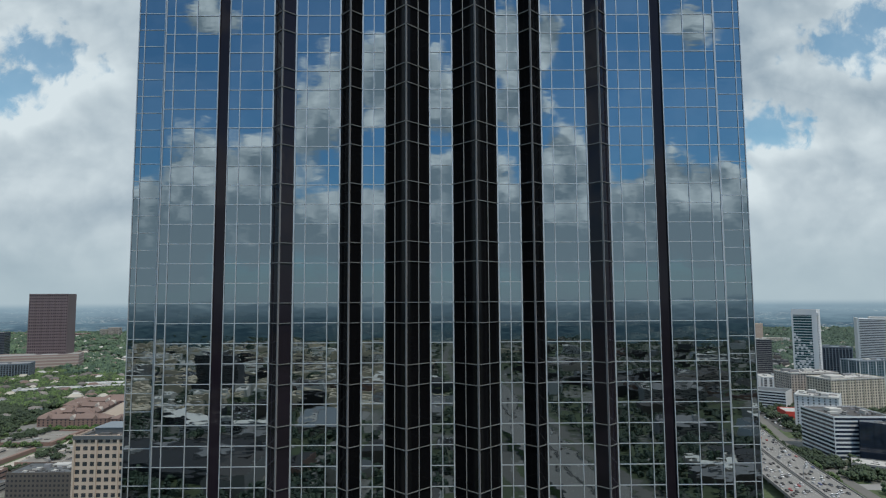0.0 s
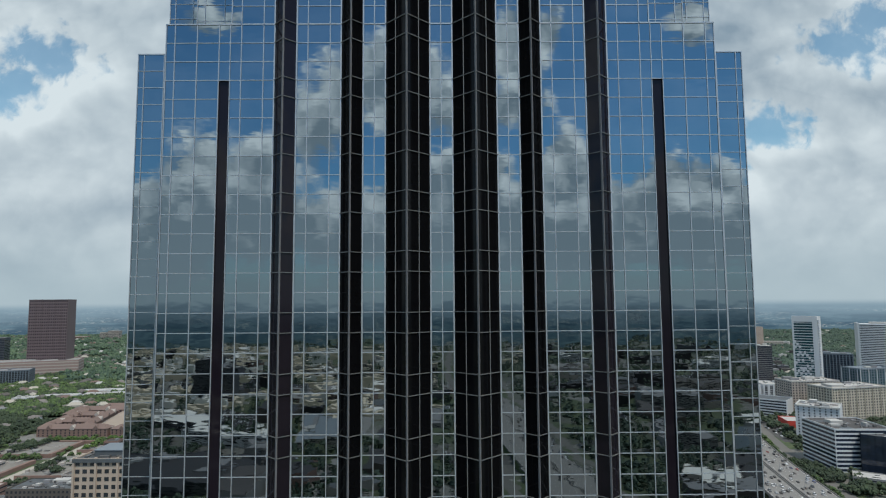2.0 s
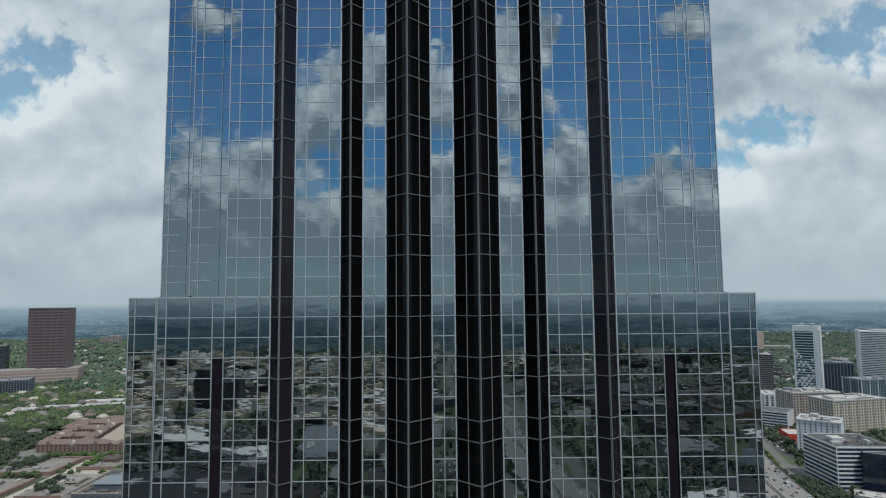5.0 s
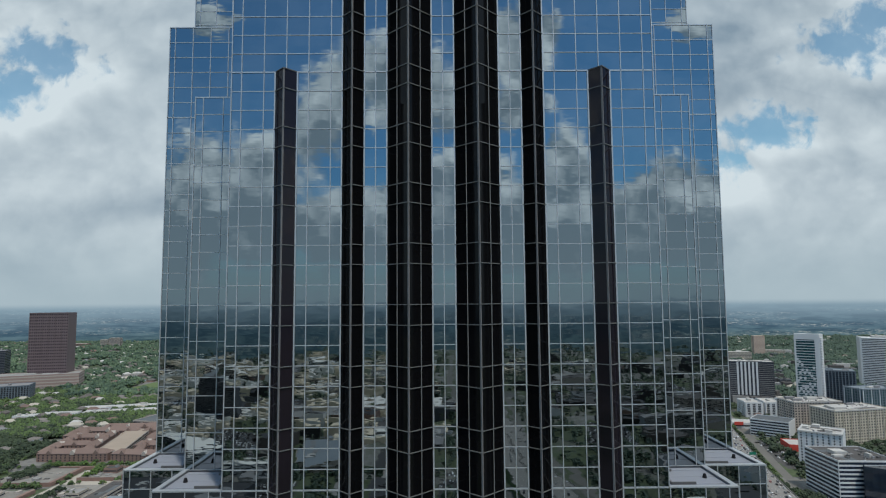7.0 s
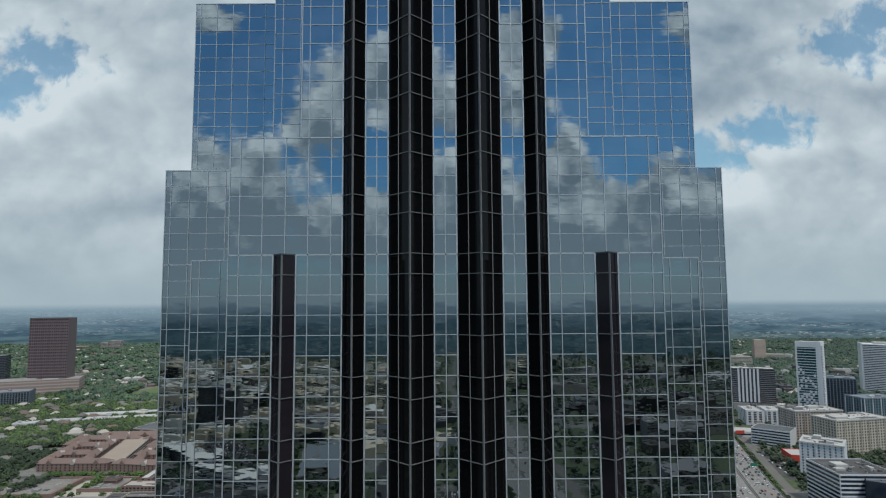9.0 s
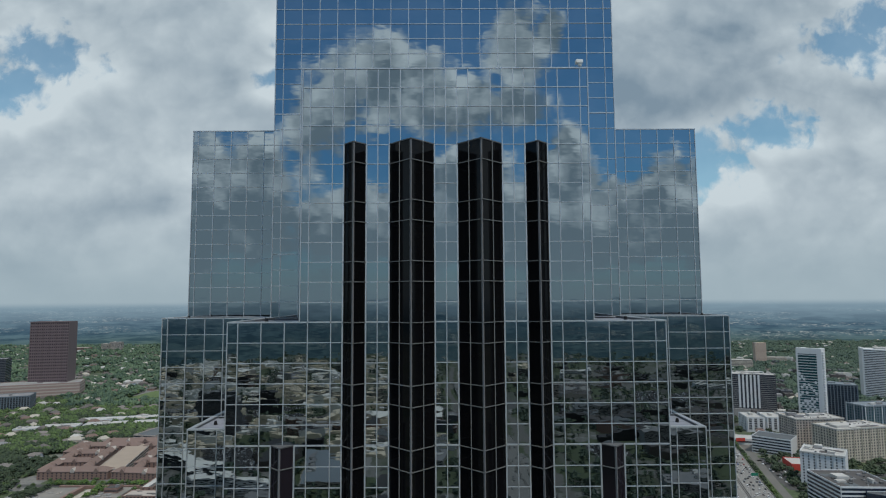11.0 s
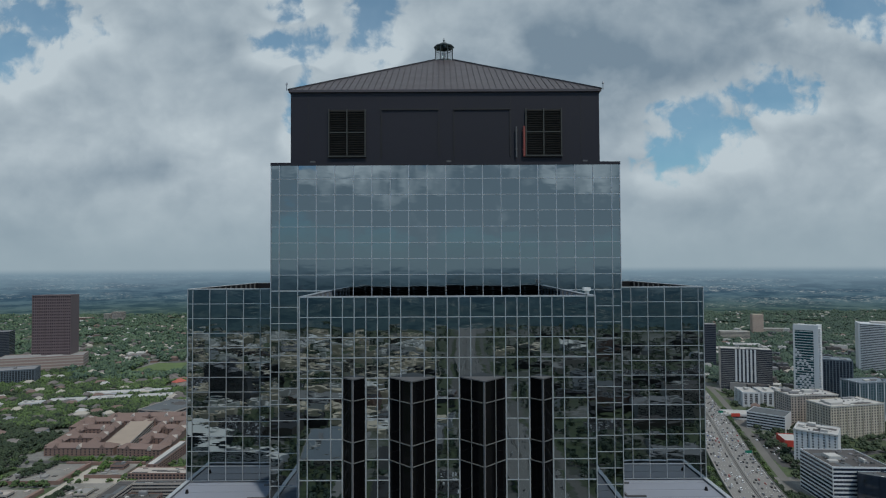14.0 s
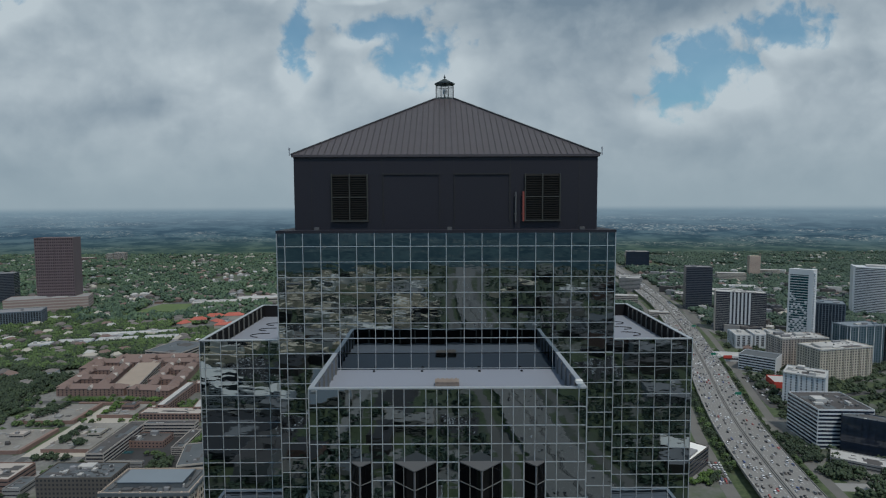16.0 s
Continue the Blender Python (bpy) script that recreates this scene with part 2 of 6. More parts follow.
def leaf_material(name, a, b_):
    m = bpy.data.materials.new(name)
    m.use_nodes = True
    nt = m.node_tree
    put, M, V, ramp, mix, nz = node_tools(nt)
    b = nt.nodes["Principled BSDF"]
    b.inputs["Roughness"].default_value = 0.75
    geo = put("ShaderNodeNewGeometry")
    wide = nz(geo.outputs["Position"], 0.012, 3.0, 0.6)
    near = nz(geo.outputs["Position"], 0.9, 4.0, 0.6)
    f = M("ADD", M("MULTIPLY", geo.outputs["Random Per Island"], 0.55), M("MULTIPLY", M("SUBTRACT", wide, 0.5), 1.3))
    f = M("ADD", f, M("MULTIPLY", M("SUBTRACT", near, 0.3), 0.5), clamp=True)
    nt.links.new(mix(f, (*a, 1), (*b_, 1)), b.inputs["Base Color"])
    return m


def ground_material():
    m = bpy.data.materials.new("city_ground")
    m.use_nodes = True
    nt = m.node_tree
    put, M, V, ramp, mix, nz = node_tools(nt)
    b = nt.nodes["Principled BSDF"]
    b.inputs["Roughness"].default_value = 0.9
    pos = put("ShaderNodeNewGeometry").outputs["Position"]
    wide = nz(pos, 0.0016, 5.0, 0.6)
    mid = nz(pos, 0.012, 5.0, 0.65)
    fine = nz(pos, 0.15, 5.0, 0.7)
    cell = put("ShaderNodeTexVoronoi")
    cell.distance = "CHEBYCHEV"
    cell.inputs["Scale"].default_value = 0.013
    nt.links.new(pos, cell.inputs["Vector"])
    lot = cell.outputs["Color"]
    lots = put("ShaderNodeSeparateColor", lot).outputs[0]
    green = mix(ramp(fine, 0.3, 0.7), (0.030, 0.050, 0.020, 1), (0.080, 0.105, 0.045, 1))
    pave = mix(ramp(lots, 0.2, 0.9), (0.05, 0.05, 0.052, 1), (0.20, 0.195, 0.18, 1))
    pave = mix(ramp(fine, 0.35, 0.75), pave, (0.09, 0.09, 0.088, 1))
    town = M("ADD", M("MULTIPLY", mid, 0.6), M("ADD", M("MULTIPLY", wide, 0.5), M("MULTIPLY", lots, 0.22)))
    nt.links.new(mix(ramp(town, 0.60, 0.74), green, pave), b.inputs["Base Color"])
    return m


GLASS = mirror_glass("mirror_glass", (0.246, 0.282, 0.302), (0.284, 0.322, 0.342))
# copy of the mirror glass, darkened so the decks reflect dimmer in it
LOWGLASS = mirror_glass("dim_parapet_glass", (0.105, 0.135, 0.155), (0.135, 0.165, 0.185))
MULLION = surface("anodised_aluminium", (0.45, 0.47, 0.485), 0.36, 0.45, 0.12, 2.0)
BAYGLASS = dark_glass("black_glass", (0.0045, 0.0045, 0.005), 0.05, 0.13)
BAYGLASS2 = dark_glass("plum_black_glass", (0.0125, 0.0095, 0.0135), 0.05, 0.2)
BAYBAR = surface("bronze_bar", (0.135, 0.137, 0.132), 0.5, 0.0, 0.15, 2.0)
BAYTIP = surface("bronze_tip", (0.165, 0.16, 0.16), 0.5, 0.0, 0.2, 2.0)
SHELL = surface("dark_backing", (0.016, 0.016, 0.018), 0.8, 0.0, 0.2, 2.0, 0.0, 0.0, 0.12)
# grey membrane, darkened and blued: cloud shade on the tower is in it
DECK = surface("grey_roof_membrane", (0.215, 0.235, 0.275), 0.8, 0.0, 0.14, 3.0, 0.01)
SEAMPALE = surface("pale_membrane_seam", (0.27, 0.29, 0.325), 0.7, 0.0, 0.15, 2.0)
DECKLINE = surface("roof_seam", (0.155, 0.172, 0.20), 0.7, 0.0, 0.15, 2.0)
PENT = surface("dark_metal_panel", (0.0145, 0.0140, 0.0205), 0.6, 0.0, 0.22, 4.0, 0.0, 0.0, 0.35)
CAPGREY = surface("cap_metal", (0.085, 0.085, 0.085), 0.6, 0.0, 0.2, 2.0)
PENTLINE = surface("panel_joint", (0.012, 0.012, 0.014), 0.7, 0.0, 0.1, 2.0)
SLAT = surface("louver_slat", (0.010, 0.010, 0.009), 0.85, 0.0, 0.2, 1.0, 0.0, 0.0, 0.2)
LOUVERBAR = surface("louver_bar", (0.035, 0.035, 0.028), 0.5, 0.0, 0.2, 1.0)
ROOFMETAL = surface("standing_seam_metal", (0.060, 0.051, 0.056), 0.5, 0.0, 0.22, 5.0)
SEAM = surface("seam_metal", (0.030, 0.026, 0.028), 0.5, 0.0, 0.2, 3.0)
VERDIGRIS = surface("dark_green_metal", (0.030, 0.042, 0.042), 0.5, 0.3, 0.2, 1.0)
CLEAR = bpy.data.materials.new("lantern_glass")
CLEAR.use_nodes = True
_b = CLEAR.node_tree.nodes["Principled BSDF"]
_b.inputs["Transmission Weight"].default_value, _b.inputs["Roughness"].default_value, _b.inputs["IOR"].default_value = 1.0, 0.02, 1.05
PIPEGREY = surface("galvanised_pipe", (0.30, 0.31, 0.33), 0.5, 0.4, 0.2, 0.5)
PIPERED = surface("red_pipe", (0.23, 0.055, 0.04), 0.6, 0.0, 0.3, 0.5)
WHITEBOX = surface("white_enamel", (0.7, 0.7, 0.68), 0.4, 0.0, 0.1, 0.5)
WOODBOX = surface("weathered_crate", (0.22, 0.18, 0.15), 0.8, 0.0, 0.3, 0.5)
GROUND = ground_material()
HWYGREY = surface("worn_road_concrete", (0.190, 0.183, 0.172), 0.9, 0.0, 0.16, 14.0)
BLACKROOF = surface("black_roof", (0.022, 0.022, 0.024), 0.8, 0.0, 0.3, 10.0)
CONCRETE = surface("pale_concrete", (0.235, 0.23, 0.22), 0.85, 0.0, 0.16, 12.0)
ASPHALT = surface("asphalt", (0.066, 0.065, 0.064), 0.9, 0.0, 0.55, 30.0)
PAINT = surface("road_paint", (0.55, 0.55, 0.52), 0.7, 0.0, 0.2, 6.0)
LEAF = leaf_material("oak_foliage", (0.015, 0.032, 0.011), (0.118, 0.185, 0.052))
# far leaves, with bluish distance haze put into the green
LEAF3 = leaf_material("hazed_distant_foliage", (0.022, 0.050, 0.034), (0.112, 0.170, 0.088))
# dark brown, lowered further for cloud shadow over the near blocks
DUSK = surface("dark_brown_precast", (0.088, 0.076, 0.066), 0.85, 0.0, 0.2, 9.0)
LEAF2 = leaf_material("shrub_foliage", (0.024, 0.055, 0.012), (0.135, 0.215, 0.040))
BARK = surface("bark", (0.07, 0.055, 0.045), 0.9, 0.0, 0.3, 0.5)
GRASS = surface("lawn", (0.085, 0.125, 0.040), 0.9, 0.0, 0.3, 9.0)
CREAM = surface("cream_stucco", (0.365, 0.335, 0.285), 0.85, 0.0, 0.12, 9.0)
TAN = surface("tan_precast", (0.365, 0.325, 0.288), 0.85, 0.0, 0.12, 9.0)
WHITEWALL = surface("white_precast", (0.53, 0.54, 0.545), 0.8, 0.0, 0.10, 9.0)
# granite lifted towards purple by distance haze put into its colour
BROWN = surface("hazed_brown_granite", (0.128, 0.094, 0.097), 0.6, 0.0, 0.16, 12.0)
# window tone set near the granite, as haze would flatten it
HAZEGLASS = dark_glass("hazed_plum_window", (0.058, 0.043, 0.050), 0.12, 0.4)
BRICK = surface("red_brown_brick", (0.20, 0.128, 0.105), 0.9, 0.0, 0.2, 9.0)
TILEROOF = surface("pinkish_tile_roof", (0.172, 0.120, 0.102), 0.9, 0.0, 0.22, 8.0, 0.0, 0.5)
REDROOF = surface("red_tile_roof", (0.38, 0.10, 0.07), 0.85, 0.0, 0.2, 7.0)
GREYROOF = surface("gravel_roof", (0.20, 0.20, 0.205), 0.9, 0.0, 0.3, 10.0)
BRIGHTROOF = surface("fresh_white_roof", (0.74, 0.72, 0.67), 0.8, 0.0, 0.18, 10.0, 0.0, 0.4)
PALEROOF = surface("white_roof", (0.40, 0.39, 0.37), 0.8, 0.0, 0.25, 10.0, 0.0, 0.5)
BLUEROOF = surface("blue_grey_roof", (0.165, 0.195, 0.22), 0.7, 0.0, 0.2, 9.0)
# two roof tones that include the cloud shadow over the near blocks
SLATEROOF = surface("weathered_slate_membrane", (0.086, 0.097, 0.104), 0.8, 0.0, 0.35, 9.0)
TARROOF = surface("brown_tar_roof", (0.070, 0.065, 0.063), 0.9, 0.0, 0.4, 10.0)
SANDROOF = surface("sunny_cream_roof", (0.66, 0.57, 0.43), 0.85, 0.0, 0.2, 9.0, 0.0, 0.4)
SANDY = surface("warm_cream_render", (0.46, 0.41, 0.33), 0.85, 0.0, 0.12, 9.0)
ROSE = surface("rose_tan_precast", (0.27, 0.195, 0.17), 0.85, 0.0, 0.15, 12.0)
SANDSTONE = surface("warm_sand_precast", (0.43, 0.345, 0.275), 0.85, 0.0, 0.14, 9.0)
PARKTAN = surface("sandy_parking_deck", (0.30, 0.245, 0.195), 0.9, 0.0, 0.22, 8.0)
SERVICE = surface("grey_brown_side_road", (0.128, 0.123, 0.113), 0.9, 0.0, 0.3, 12.0)
# weathered paving, its tone also lowered for cloud shadow
PLAZA = surface("weathered_plaza_paving", (0.195, 0.184, 0.165), 0.9, 0.0, 0.4, 10.0)
# worn asphalt again, with cloud shadow put into its colour
SHADEASPHALT = surface("worn_shaded_asphalt", (0.034, 0.034, 0.035), 0.9, 0.0, 0.5, 14.0)
# leaves greyed by haze that is put into the colour
LEAF4 = leaf_material("hazed_grey_foliage", (0.022, 0.046, 0.036), (0.078, 0.122, 0.072))
# dark oak leaves, darkened further: cloud shadow is in the colour
LEAFDARK = leaf_material("dark_shaded_foliage", (0.012, 0.024, 0.012), (0.052, 0.080, 0.034))
SHINGLE = surface("shingle_roof", (0.15, 0.135, 0.125), 0.9, 0.0, 0.3, 7.0, 0.0, 1.6)
DARKWALL = surface("charcoal_cladding", (0.058, 0.062, 0.070), 0.6, 0.0, 0.2, 9.0)
BLUEWALL = surface("slate_blue_cladding", (0.10, 0.125, 0.15), 0.55, 0.0, 0.2, 9.0)
WINDOW = dark_glass("window_glass", (0.028, 0.033, 0.040), 0.08, 0.6)
TEAL = dark_glass("teal_glass", (0.018, 0.062, 0.070), 0.12, 0.35)
NAVY = dark_glass("navy_glass", (0.018, 0.026, 0.042), 0.06, 0.6)
CARGLASS = dark_glass("car_window_glass", (0.020, 0.024, 0.030), 0.38, 0.35)
REDWALL = surface("red_storefront", (0.45, 0.05, 0.035), 0.7, 0.0, 0.15, 5.0)
SIGNGREEN = surface("green_sign", (0.01, 0.16, 0.10), 0.5, 0.0, 0.1, 3.0)
CARS = [surface("car_paint_" + n, c, 0.45, 0.1, 0.06, 3.0) for n, c in
        (("white", (0.7, 0.7, 0.7)), ("black", (0.015, 0.015, 0.018)), ("grey", (0.16, 0.165, 0.17)), ("silver", (0.42, 0.43, 0.44)), ("red", (0.35, 0.02, 0.02)), ("blue", (0.03, 0.07, 0.22)))]
TYRE = surface("tyre_rubber", (0.02, 0.02, 0.02), 0.9, 0.0, 0.2, 0.5)


# ---------------------------------------------------------------- mesh tools
class Geo:
    """Collects corners and faces of one mesh."""

    def __init__(self):
        self.v, self.f = [], []

    def add(self, pts, faces):
        n = len(self.v)
        self.v += [tuple(p) for p in pts]
        self.f += [tuple(n + i for i in q) for q in faces]
        return self

    def box(self, x0, x1, y0, y1, z0, z1):
        x0, x1, y0, y1, z0, z1 = min(x0, x1), max(x0, x1), min(y0, y1), max(y0, y1), min(z0, z1), max(z0, z1)
        return self.add([(x0, y0, z0), (x1, y0, z0), (x1, y1, z0), (x0, y1, z0), (x0, y0, z1), (x1, y0, z1), (x1, y1, z1), (x0, y1, z1)],
                        [(3, 2, 1, 0), (4, 5, 6, 7), (0, 1, 5, 4), (1, 2, 6, 5), (2, 3, 7, 6), (3, 0, 4, 7)])

    def bar(self, a, b, w, h, up=(0, 0, 1)):
        a, b = Vector(a), Vector(b)
        d = (b - a).normalized()
        s = d.cross(Vector(up))
        s = s.normalized() if s.length > 1e-6 else Vector((1, 0, 0))
        t = s.cross(d).normalized()
        c = [s * (i * w / 2) + t * (j * h / 2) for i, j in ((-1, -1), (1, -1), (1, 1), (-1, 1))]
        return self.add([a + q for q in c] + [b + q for q in c], [(3, 2, 1, 0), (4, 5, 6, 7), (0, 1, 5, 4), (1, 2, 6, 5), (2, 3, 7, 6), (3, 0, 4, 7)])

    def prism(self, poly, z0, z1, lid=True, base=False):
        n = len(poly)
        faces = [(i, (i + 1) % n, n + (i + 1) % n, n + i) for i in range(n)]
        if lid:
            faces.append(tuple(range(n, 2 * n)))
        if base:
            faces.append(tuple(range(n - 1, -1, -1)))
        return self.add([(x, y, z0) for x, y in poly] + [(x, y, z1) for x, y in poly], faces)

    def tube(self, x, y, z0, z1, r0, r1=None, n=10, lid=True):
        r1 = r0 if r1 is None else r1
        k = len(self.v)
        ring = [(math.cos(2 * math.pi * i / n), math.sin(2 * math.pi * i / n)) for i in range(n)]
        faces = [(i, (i + 1) % n, n + (i + 1) % n, n + i) for i in range(n)]
        if lid:
            faces += [tuple(range(n, 2 * n)), tuple(range(n - 1, -1, -1))]
        return self.add([(x + r0 * c, y + r0 * s, z0) for c, s in ring] + [(x + r1 * c, y + r1 * s, z1) for c, s in ring], faces)

    def mesh(self, name, material):
        me = bpy.data.meshes.new(name)
        me.from_pydata(self.v, [], self.f)
        me.materials.append(material)
        return me


def part(name, geo, material, parent=None, label="", kind=""):
    me = geo if isinstance(geo, bpy.types.Mesh) else geo.mesh(name, material)
    ob = new(name, me)
    if parent is not None:
        ob.parent = parent
    return tagged(ob, label, "", "", kind)


def thing(name, label, category, m=None, group="", kind=""):
    ob = new(name)
    ob.empty_display_size = 0.5
    if m is not None:
        ob.matrix_world = m
    return tagged(ob, label, category, group, kind)


rng = random.Random(7)

# ---------------------------------------------------------------- the glass tower
U, R = 1.524, 1.32                       # pane width, row height
T3 = 247.0
T2, T1B, T1, TT = T3 - 13 * R, T3 - 19 * R, T3 - 40 * R, T3 + 8 * R
TB = T3 - 4 * R                          # top of the four middle bays
W, H125, H95, H65 = 23.32, 18.89, 14.40, 9.68
P1, P2, P3 = 4.89, 9.80, 14.72
YC = 24.6                                # middle of the plan


def outline(quarter):
    """The full stepped plan from its front right corner points."""
    q = quarter
    back = [(x, 2 * YC - y) for x, y in reversed(q)]
    right = q + back
    left = [(-x, y) for x, y in reversed(right)]
    return right + left


TIERS = [
    (0.0, T1, [(H125, 0.0), (H125, P1), (W, P1)]),
    (T1, T1B, [(H95, 0.0), (H95, P1), (H125, P1), (H125, P2), (W, P2)]),
    (T1B, T2, [(H95, 0.0), (H95, P2), (W, P2)]),
    (T2, T3, [(H65, 0.0), (H65, P2), (H95, P2), (H95, P3), (W, P3)]),
    (T3, TT, [(H95, P2)]),
]
# bays: middle, half width, top
BAYS = [(1.5 * U, U, TB), (4 * U, 0.5 * U, TB), (7 * U, 0.5 * U, T1B)]
SLOT = (9.5 * U, 10.0 * U, T1 - 3 * R)

tower = thing("office_tower", "tall stepped office tower of mirror glass with black bays", "skyscraper", pose(0, 0, 0))


def inset(poly, k):
    n, res = len(poly), []
    for i in range(n):
        (x0, y0), (x1, y1), (x2, y2) = poly[i - 1], poly[i], poly[(i + 1) % n]
        a = Vector((x1 - x0, y1 - y0)).normalized()
        b = Vector((x2 - x1, y2 - y1)).normalized()
        na, nb = Vector((-a.y, a.x)), Vector((-b.y, b.x))
        res.append((x1 + k * (na.x + nb.x), y1 + k * (na.y + nb.y)))
    return res


loose_panes = []                          # panes that stay single: middle, size, turn
joined, low_panes = Geo(), Geo()
bars = Geo()


def hidden(a, z0, z1):
    """True where a bay or slot takes the place of flat glass."""
    z = (z0 + z1) / 2
    for c, h, top in BAYS:
        if abs(abs(a) - c) < h - 0.01 and z < top:
            return True
    return SLOT[0] < abs(a) < SLOT[1] and z < SLOT[2]


def facade(p, q, z0, z1, deep=0.05, panes=None):
    """Panes and bars on the upright face over the plan edge p-q, whose outside lies on its right."""
    (x0, y0), (x1, y1) = p, q
    along = Vector((x1 - x0, y1 - y0, 0))
    length = along.length
    along.normalize()
    out = Vector((along.y, -along.x, 0))
    mid = Vector((0, YC, 0))
    o = Vector((x0, y0, 0))
    base = (o - mid).dot(along)           # where p lies along the face
    a0, a1 = base, base + length
    main = abs(a0 + a1) < 0.1 and length > 15 and z1 <= T3 + 0.01 and z0 < T3 - 3 * R
    front = out.y < -0.5
    cuts = [a0] + [k * U for k in range(-16, 17) if a0 + 0.25 < k * U < a1 - 0.25] + [a1]
    if main and front:
        for c, h, top in BAYS:
            if top > z0:
                cuts += [s * (c + e * h) for s in (-1, 1) for e in (-1, 1)]
        if SLOT[2] > z0:
            cuts += [s * e for s in (-1, 1) for e in SLOT[:2]]
    cuts = sorted({round(c, 4) for c in cuts if a0 - 0.01 <= c <= a1 + 0.01})
    rows = sorted({round(T3 - k * R, 4) for k in range(-8, 190) if z0 - 0.01 <= T3 - k * R <= z1 + 0.01})
    if z0 <= 0.01:
        rows = [0.0] + rows

    def at(a, z, d):
        v = o + along * (a - base) + out * d
        return (v.x, v.y, z)

    flat_main = main and front
    for i in range(len(cuts) - 1):
        ca, cb = cuts[i], cuts[i + 1]
        if cb - ca < 0.02:
            continue
        am = (ca + cb) / 2
        for j in range(len(rows) - 1):
            za, zb = rows[j], rows[j + 1]
            if flat_main and hidden(am, za, zb):
                continue
            ta, tb, push = rng.gauss(0, 0.0014), rng.gauss(0, 0.0018), rng.uniform(-0.004, 0.004)
            if front and y0 < 0.01 and T2 - 6 * R < za < T3 and abs(am) < H65:
                loose_panes.append((at(am, (za + zb) / 2, push), cb - ca, zb - za, tb, ta))
                continue
            pts = []
            for a, z in ((ca, za), (cb, za), (cb, zb), (ca, zb)):
                pts.append(at(a, z, push + ta * (a - am) + tb * (z - (za + zb) / 2)))
            (joined if panes is None else panes).add(pts, [(0, 1, 2, 3)])
    # upright bars, cut where a bay stands in the way
    for c in cuts:
        top = z1
        bottom = z0
        if flat_main:
            for m, h, t in BAYS:
                if abs(abs(c) - m) < h - 0.05:
                    bottom = max(bottom, min(t, z1))
        if z1 - bottom < 0.05:
            continue
        half = not any(abs(c - k * U) < 0.01 for k in range(-17, 18))
        w = 0.054 if not half else 0.046
        n = at(c - w / 2, bottom, -0.03), at(c + w / 2, bottom, -0.03), at(c + w / 2, bottom, deep), at(c - w / 2, bottom, deep)
        m_ = at(c - w / 2, top, -0.03), at(c + w / 2, top, -0.03), at(c + w / 2, top, deep), at(c - w / 2, top, deep)
        bars.add(list(n) + list(m_), [(3, 2, 6, 7), (0, 3, 7, 4), (2, 1, 5, 6), (4, 7, 6, 5)])
    # level bars
    for z in rows:
        runs = [(a0, a1)]
        if flat_main:
            blocks = sorted([(s * c - h, s * c + h) for c, h, t in BAYS if z < t - 0.05 for s in (-1, 1)]
                            + [(min(s * SLOT[0], s * SLOT[1]), max(s * SLOT[0], s * SLOT[1])) for s in (-1, 1) if z < SLOT[2] - 0.05])
            runs, a = [], a0
            for b0, b1 in blocks:
                if b0 > a0 - 0.01 and b1 < a1 + 0.01:
                    runs.append((a, b0))
                    a = b1
            runs.append((a, a1))
        for a, b in runs:
            if b - a < 0.05:
                continue
            h, d = 0.0235, deep - 0.006
            pts = [at(a, z - h, -0.03), at(b, z - h, -0.03), at(b, z - h, d), at(a, z - h, d), at(a, z + h, -0.03), at(b, z + h, -0.03), at(b, z + h, d), at(a, z + h, d)]
            bars.add(pts, [(0, 1, 2, 3), (3, 2, 6, 7), (7, 6, 5, 4)])


shell = Geo()
for z0, z1, quarter in TIERS:
    poly = outline(quarter)
    n = len(poly)
    for i in range(n):
        facade(poly[i - 1], poly[i], z0, z1)
    drop = 1.45 if z1 == T3 else 0.14
    if z1 == TT:
        drop = 0.25
    shell.prism(inset(poly, 0.22), z0, z1 - drop - 0.02)
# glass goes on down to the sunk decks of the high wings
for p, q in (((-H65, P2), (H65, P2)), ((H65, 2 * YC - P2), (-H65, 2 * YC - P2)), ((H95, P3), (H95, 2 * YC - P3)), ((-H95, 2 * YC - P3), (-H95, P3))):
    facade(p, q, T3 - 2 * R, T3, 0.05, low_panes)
part("structure_wall", shell, SHELL, tower, "dark wall behind the glass")
part("glass_skin", joined, GLASS, tower, "silver-blue mirror glass panes", "stuff")
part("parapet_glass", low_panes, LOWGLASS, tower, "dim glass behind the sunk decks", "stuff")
part("mullion_grid", bars, MULLION, tower, "pale aluminium mullions", "stuff")

pane_meshes = {}
for c, w, h, tilt, swing in loose_panes:
    key = (round(w, 2), round(h, 2))
    if key not in pane_meshes:
        pane_meshes[key] = Geo().box(-w / 2, w / 2, 0.0, 0.03, -h / 2, h / 2).mesh("pane", GLASS)
    ob = part("pane", pane_meshes[key], GLASS, tower)
    ob.matrix_local = Matrix.Translation(c) @ pose(0, 0, 0, math.degrees(tilt), 0, math.degrees(swing))

